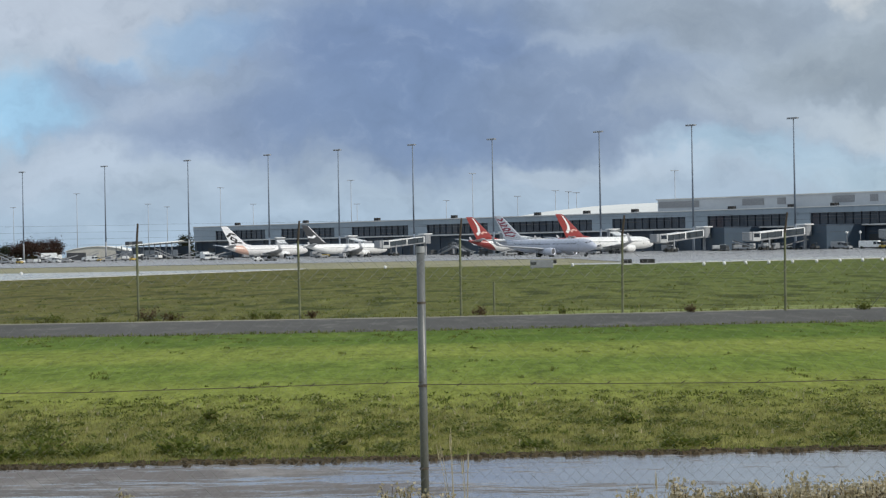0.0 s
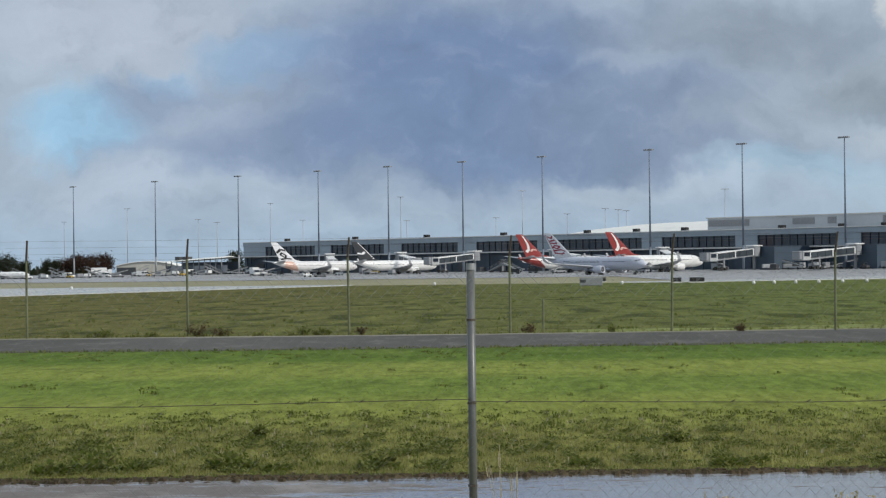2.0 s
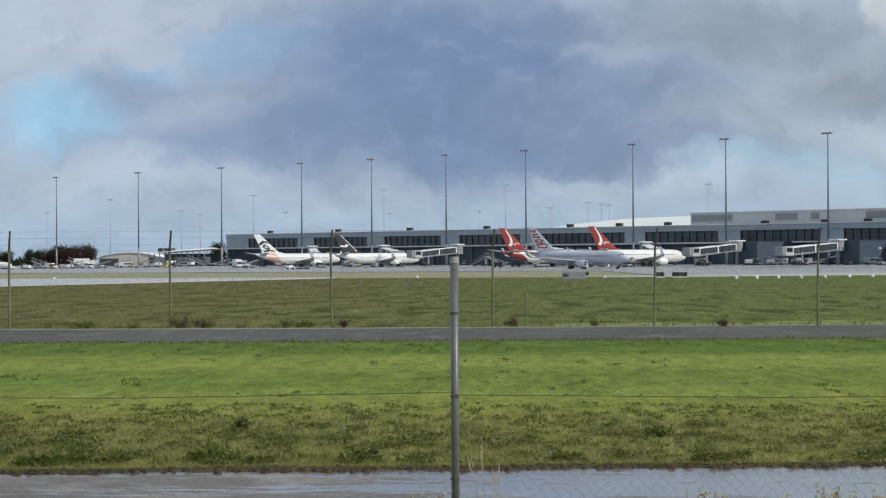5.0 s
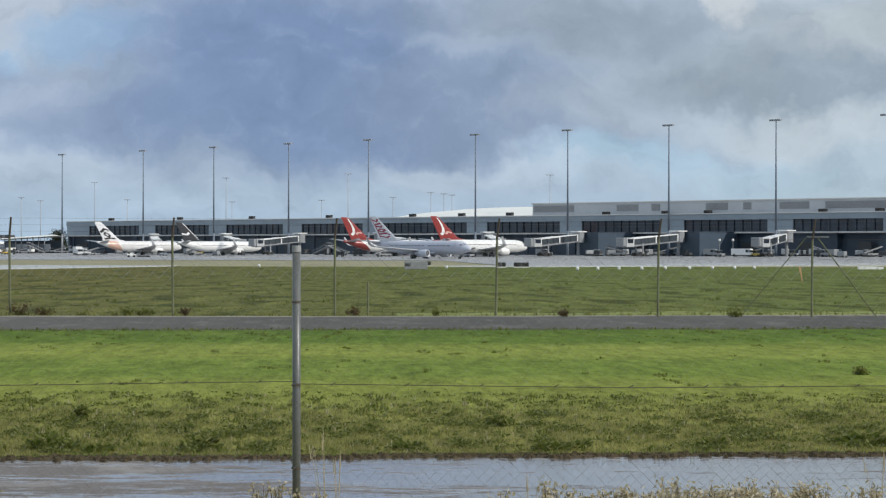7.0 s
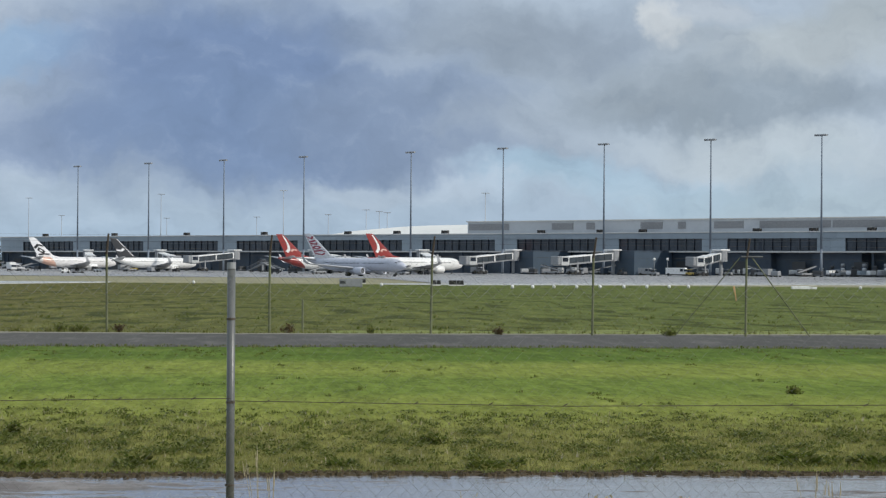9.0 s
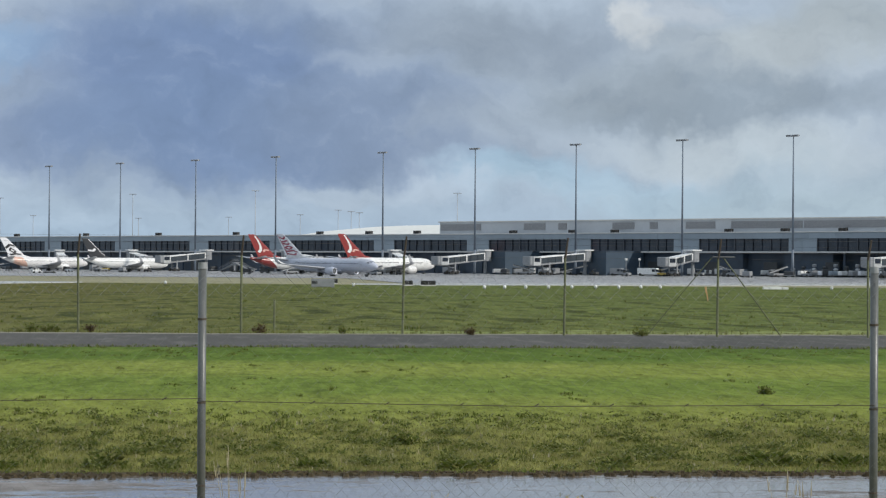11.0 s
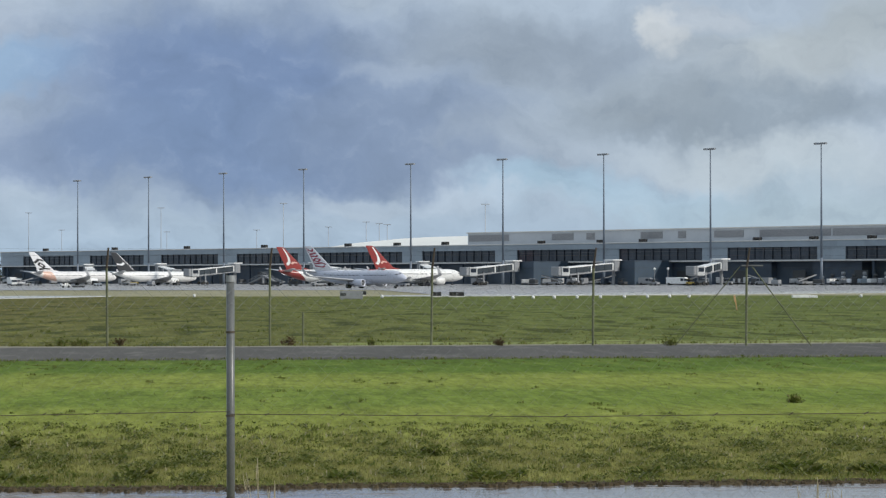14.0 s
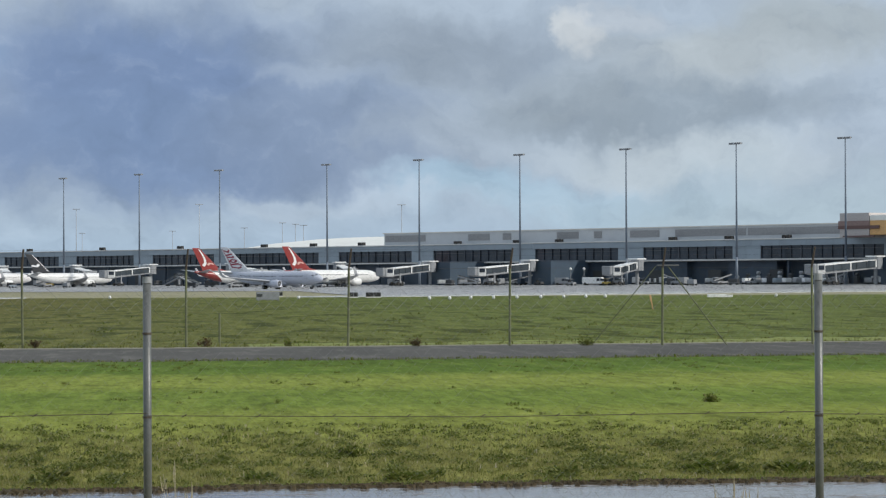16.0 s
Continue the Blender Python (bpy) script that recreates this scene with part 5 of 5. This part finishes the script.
def steps(m):
    T = thing("passenger_steps", "pale grey mobile passenger steps parked on the apron", "mobile steps", m, "mobile passenger steps")
    bm = bmesh.new()
    surface(bm, [[(-3.4, y, 0.5), (3.0, y, 3.4), (3.8, y, 3.4), (3.8, y, 3.1), (3.2, y, 3.1), (-3.0, y, 0.3)] for y in (-0.8, 0.8)])
    part("flight", bm, M_GREY, T)
    for i in range(12):
        x = -3.2 + i * 0.53
        part("tread", abox(x, x + 0.4, -0.75, 0.75, 0.62 + i * 0.24, 0.68 + i * 0.24), M_GREY, T)
    for y in (-0.82, 0.82):
        bm = bmesh.new()
        tube(bm, (-3.2, y, 1.6), (3.0, y, 4.45), 0.05)
        tube(bm, (3.0, y, 4.45), (3.8, y, 4.45), 0.05)
        for k in range(5):
            x = -3.0 + k * 1.5
            tube(bm, (x, y, 0.6 + (x + 3.2) * 0.45), (x, y, 1.65 + (x + 3.2) * 0.46), 0.035)
        part("handrail", bm, M_GREY, T)
    part("chassis", abox(-2.8, 2.6, -0.85, 0.85, 0.3, 0.55), M_DKGREY, T)
    part("support", abox(2.2, 2.5, -0.7, 0.7, 0.5, 3.1), M_GREY, T)
    wheels(T, (-2.0, 1.8), 0.8, 0.32)
    return T


def loader(m):
    T = thing("belt_loader", "pale belt loader with a raised boom on the apron", "belt loader", m, "belt loaders")
    part("chassis", abox(-2.6, 2.6, -0.9, 0.9, 0.4, 1.0, bevel=0.08), M_GREY, T)
    bm = bmesh.new()
    surface(bm, [[(-3.6, y, 0.9), (3.8, y, 2.7), (3.8, y, 3.0), (-3.6, y, 1.2)] for y in (-0.45, 0.45)])
    part("boom", bm, M_GREY, T)
    part("belt", atube((-3.5, 0, 1.25), (3.7, 0, 3.02), 0.12, seg=6), M_BLACK, T)
    wheels(T, (-1.6, 1.6), 0.85, 0.36)
    return T


ar = random.Random(11)
for s in (-140, -118, -96, -58, -52, -8, 24, 30, 92, 98, 134, 140, 158, 166, 178, 205, 214, 226, 232, 246, 252, 262):
    w = ar.uniform(-16, 2)
    kind = ar.randrange(5)
    m = tp(s, w, ar.choice((0, 90, 180, 20, 200)))
    if kind == 0:
        tug(m, "small baggage tug parked on the apron", ar.choice((M_GREY, M_YELLOW, M_DKGREY)))
    elif kind == 1:
        loader(m)
    elif kind == 2:
        van(m, "grey service van parked by the terminal", M_GREY)
    else:
        cart(m, "loaded baggage cart by the terminal front", ar.choice((M_DKGREY, M_GREY, M_DKGREY, M_WALL2)))
for s, w in ((128, -38), (131, -30), (110, -44), (104, -30), (84, -36), (66, -40), (60, -28), (86, -22), (-62, -38), (-66, -22), (-86, -40), (-92, -30), (-10, -36), (-34, -42), (-38, -26), (-12, -24)):
    k = ar.randrange(4)
    m = tp(s, w, ar.choice((0, 90, 180, 30)))
    if k == 0:
        tug(m, "small baggage tug beside a parked airliner", ar.choice((M_WHITE, M_DKGREY)))
    elif k == 1:
        loader(m)
    else:
        cart(m, "loaded baggage cart beside a parked airliner", ar.choice((M_DKGREY, M_GREY, M_DKGREY)))
for i in range(60):
    s = 150 + i * 2.9 + ar.uniform(-1, 1)
    m = tp(s, ar.uniform(-9, 5), ar.choice((0, 90, 180, 25, 60)))
    k = i % 7
    if k in (0, 3):
        cart(m, "loaded baggage cart by the terminal front", ar.choice((M_DKGREY, M_GREY, M_DKGREY, M_FINPALEGREY)))
    elif k == 1:
        tug(m, "small baggage tug parked by the terminal", ar.choice((M_FINPALEGREY, M_DKGREY, M_GREY)))
    elif k == 4 and i % 2:
        loader(m)
    else:
        T = thing("cargo_container", "scuffed metal cargo container by the terminal front", "container", m, "cargo containers")
        h = ar.uniform(1.3, 1.7)
        part("shell", abox(-1.0, 1.0, -0.75, 0.75, 0.45, 0.45 + h, bevel=0.12), ar.choice((M_GREY, M_DKGREY, M_WALL2, M_FINPALEGREY)), T)
        part("dolly", abox(-1.1, 1.1, -0.8, 0.8, 0.28, 0.42), M_DKGREY, T)
        wheels(T, (-0.8, 0.8), 0.6, 0.2)
# row of white carts and covered stacks under the terminal's edge
for i, s in enumerate(np.arange(270, 302, 3.6)):
    cart(tp(s, -2.0 + 0.4 * (i % 2), 90 if i % 3 else 80), "covered baggage cart in a row", (M_WHITE, M_GREY, M_FINWHITE, M_WALL)[i % 4])
for i, s in enumerate(np.arange(262, 306, 2.6)):
    T = thing("equipment_stack", "tall covered ground equipment under the terminal edge", "ground equipment", tp(s, 3 + 1.5 * (i % 3)), "covered ground equipment")
    part("frame", abox(-0.7, 0.7, -0.6, 0.6, 0.1, 1.6 + 0.5 * (i % 3), bevel=0.1), (M_GREY, M_DKGREY, M_WALL2)[i % 3], T)
    part("cover", abox(-0.6, 0.6, -0.5, 0.5, 1.6 + 0.5 * (i % 3), 2.4 + 0.6 * (i % 3), bevel=0.25), (M_FINPALEGREY, M_GREY, M_DKGREY)[(i * 2) % 3], T)
for s in (203.0, 208.5):
    T = thing("beacon_post", "short pole with a white globe lamp by the gate", "lamp", tp(s, -4), "globe lamps by the gate")
    part("pole", atube((0, 0, -0.3), (0, 0, 4.4), 0.09, seg=8), M_GREY, T)
    bm = bmesh.new()
    bmesh.ops.create_icosphere(bm, subdivisions=2, radius=0.42, matrix=Matrix.Translation((0, 0, 4.7)))
    part("globe", bm, M_WHITE, T, smooth=True)
    part("collar", atube((0, 0, 4.15), (0, 0, 4.4), 0.2, 0.3, seg=10), M_GREY, T)
van(tp(219, -10, 20), "long white crew van parked by the terminal", M_WHITE, 7.5, 2.3)
truck(tp(-84, -46, -20), "white catering truck with a box body on the apron", M_WHITE, 8.0)
steps(tp(21.5, -14, 25))
steps(tp(29.5, -14, 205))
tug(pose(-60.6, 905, gz(-60.6, 905) + 0.05, 0, 0, 10), "small white tow tug with dark cab on the taxi lane", M_WHITE)
van(pose(-88.4, 1046, gz(-88, 1046), 0, 0, 5), "white van driving on the apron", M_WHITE, 6.5, 2.3)
dark_low = thing("tow_bar", "low dark tow bar lying on the taxi lane", "tow bar", pose(-56, 897, gz(-56, 897) + 0.05))
part("bar", abox(-2.0, 2.0, -0.3, 0.3, 0.1, 0.55, bevel=0.05), M_DKGREY, dark_low)
wheels(dark_low, (-1.3, 1.3), 0.45, 0.3)

# ---------------------------------------------------------------- west end: walkway, hangar, trees, parked equipment
walkway = thing("covered_walkway", "long low covered walkway with a pale pitched roof", "walkway", tp(-196, 4))
part("roof", surface(bmesh.new(), [[(x, -4.5, 5.0 + (x + 40) * 0.03), (x, 0, 5.8 + (x + 40) * 0.03), (x, 4.5, 5.0 + (x + 40) * 0.03), (x, 0, 5.4 + (x + 40) * 0.03)] for x in (-34, 13)]), M_ROOF, walkway)
for x in np.arange(-33, 13, 4.5):
    part("column", abox(x - 0.15, x + 0.15, -4.2, -3.9, -0.5, 5.2 + (x + 40) * 0.03), M_GREY, walkway)
    part("panel", abox(x + 0.2, x + 4.1, -3.9, -3.8, 1.0, 3.6), M_GLASS if int(x) % 2 else M_GREY, walkway)
part("back_wall", abox(-34, 13, 4.0, 4.2, -0.5, 5.0), M_WALL2, walkway)
for x in (-30, -24):
    part("roof_unit", abox(x, x + 3.4, -1.5, 1.5, 5.5, 7.4, bevel=0.1), M_DKGREY, walkway)

hangar = thing("hangar", "low hangar with a curved white roof and tan walls", "hangar", pose(-147.5, 1180, 0.1, 0, 0, -4))
M_TAN = material("tan_sheeting", (0.52, 0.50, 0.44), 0.7, 0.0, 0.1, 0.4)
bm = bmesh.new()
prof = [(-14, 3.9), (-10, 4.9), (-5, 5.6), (0, 5.9), (5, 5.6), (10, 4.7), (14, 3.5)]
surface(bm, [[(x, y, z + 0.25) for x, z in prof] + [(x, y, z) for x, z in prof[::-1]] for y in (-0.6, 22)])
part("roof", bm, M_ROOF, hangar, "curved white sheet roof")
bm = bmesh.new()
surface(bm, [[(-13.5, y, -0.5)] + [(x * 0.96, y, z - 0.03) for x, z in prof] + [(13.5, y, -0.5)] for y in (0, 21)])
part("wall", bm, M_TAN, hangar)
part("door", abox(-13.2, -5, -0.2, 0, 0, 3.4), M_DKGREY, hangar, "dark open hangar door")
for x in (-3, 1.5, 6):
    part("door_leaf", abox(x, x + 4.2, -0.15, 0, 0, 3.6), M_TAN, hangar)


def tree(label, x, y, height, width, mat, seed, leaves=2400):
    r = np.random.RandomState(seed)
    T = thing("tree", label, "tree", pose(x, y, 0))
    bm = bmesh.new()
    tube(bm, (0, 0, -0.3), (0.1, 0, height * 0.45), 0.32, 0.2, seg=8)
    tips = []
    for k in range(11):
        a, q = r.uniform(0, 6.28), r.uniform(0.25, 1.0)
        e = Vector((math.cos(a) * width * q * 0.5, math.sin(a) * width * q * 0.5, height * r.uniform(0.45, 0.95)))
        tube(bm, (0, 0, height * r.uniform(0.15, 0.42)), e, 0.12, 0.04, seg=6)
        tips.append(e)
    part("trunk", bm, M_BRUSH, T)
    verts, faces = [], []
    for k in range(leaves):
        c = tips[r.randint(len(tips))] + Vector(r.normal(0, 1, 3)) * width * 0.16
        c.z = max(0.4, c.z)
        u = Vector(r.normal(0, 1, 3)).normalized() * r.uniform(0.3, 0.7)
        v = Vector(r.normal(0, 1, 3)).normalized() * 0.35
        i = len(verts)
        verts += [tuple(c), tuple(c + u * 0.5 + v), tuple(c + u), tuple(c + u * 0.5 - v)]
        faces.append((i, i + 1, i + 2, i + 3))
    tagged(raw("crown", verts, faces, mat, T), kind="stuff")
    return T


M_REDLEAF = leaf_material("dark_red_leaves", [(0.045, 0.022, 0.018), (0.07, 0.03, 0.022), (0.035, 0.025, 0.018), (0.09, 0.05, 0.03)])
M_OLIVE = leaf_material("dark_olive_leaves", [(0.025, 0.035, 0.018), (0.04, 0.05, 0.025), (0.05, 0.05, 0.03), (0.02, 0.028, 0.016)])
for i, (x, h, w, mt) in enumerate([(-206, 7.0, 6, M_OLIVE), (-200, 8.8, 8, M_REDLEAF), (-195.5, 8.6, 8, M_REDLEAF), (-191, 8.6, 8, M_REDLEAF), (-187, 8.2, 7, M_REDLEAF), (-181.5, 9.2, 7, M_REDLEAF), (-236, 8.5, 9, M_OLIVE), (-228, 9.0, 9, M_OLIVE), (-246, 8.0, 9, M_OLIVE), (-220, 6.0, 7, M_OLIVE), (-120, 10.0, 7, M_OLIVE), (-113, 8.5, 6, M_OLIVE), (-260, 8, 9, M_OLIVE)]):
    tree("dense dark tree with reddish foliage by the apron" if mt is M_REDLEAF else "dark olive tree at the airfield edge", x, 1287 + (i % 3) * 5, h, w, mt, i)
truck(pose(-170, 1200, 0.3, 0, 0, 10), "white box truck parked by the trees", M_WHITE, 9.0)
steps(pose(-158, 1195, 0.3, 0, 0, 190))
for i in range(52):
    x = -205 + i * 2.6 + ar.uniform(-1, 1)
    y = ar.uniform(1090, 1130)
    g = gz(x, y)
    k = i % 6
    if k == 0:
        steps(pose(x, y, g, 0, 0, ar.choice((0, 180, 200))))
    elif k == 1:
        van(pose(x, y, g, 0, 0, ar.uniform(-40, 40)), "white service van on the far apron", M_WHITE)
    elif k == 2:
        tug(pose(x, y, g, 0, 0, ar.uniform(-60, 60)), "small baggage tug on the far apron", ar.choice((M_WHITE, M_YELLOW)))
    elif k == 3:
        cart(pose(x, y, g, 0, 0, ar.uniform(-60, 60)), "baggage cart on the far apron", ar.choice((M_GREY, M_DKGREY)))
    elif k == 4:
        loader(pose(x, y, g, 0, 0, ar.uniform(-30, 30)))
    else:
        cart(pose(x, y, g, 0, 0, ar.uniform(-60, 60)), "pale covered baggage cart on the far apron", M_WHITE)
# far line of low scrub and sheds behind the west end
tufts("far_scrub", [(x, 1420 + R.uniform(-20, 40), R.uniform(2.5, 6.0)) for x in np.arange(-330, -60, 1.3)], M_OLIVE, 7, "dark line of far scrub and trees", "scrub", spread=0.7, width=0.28)
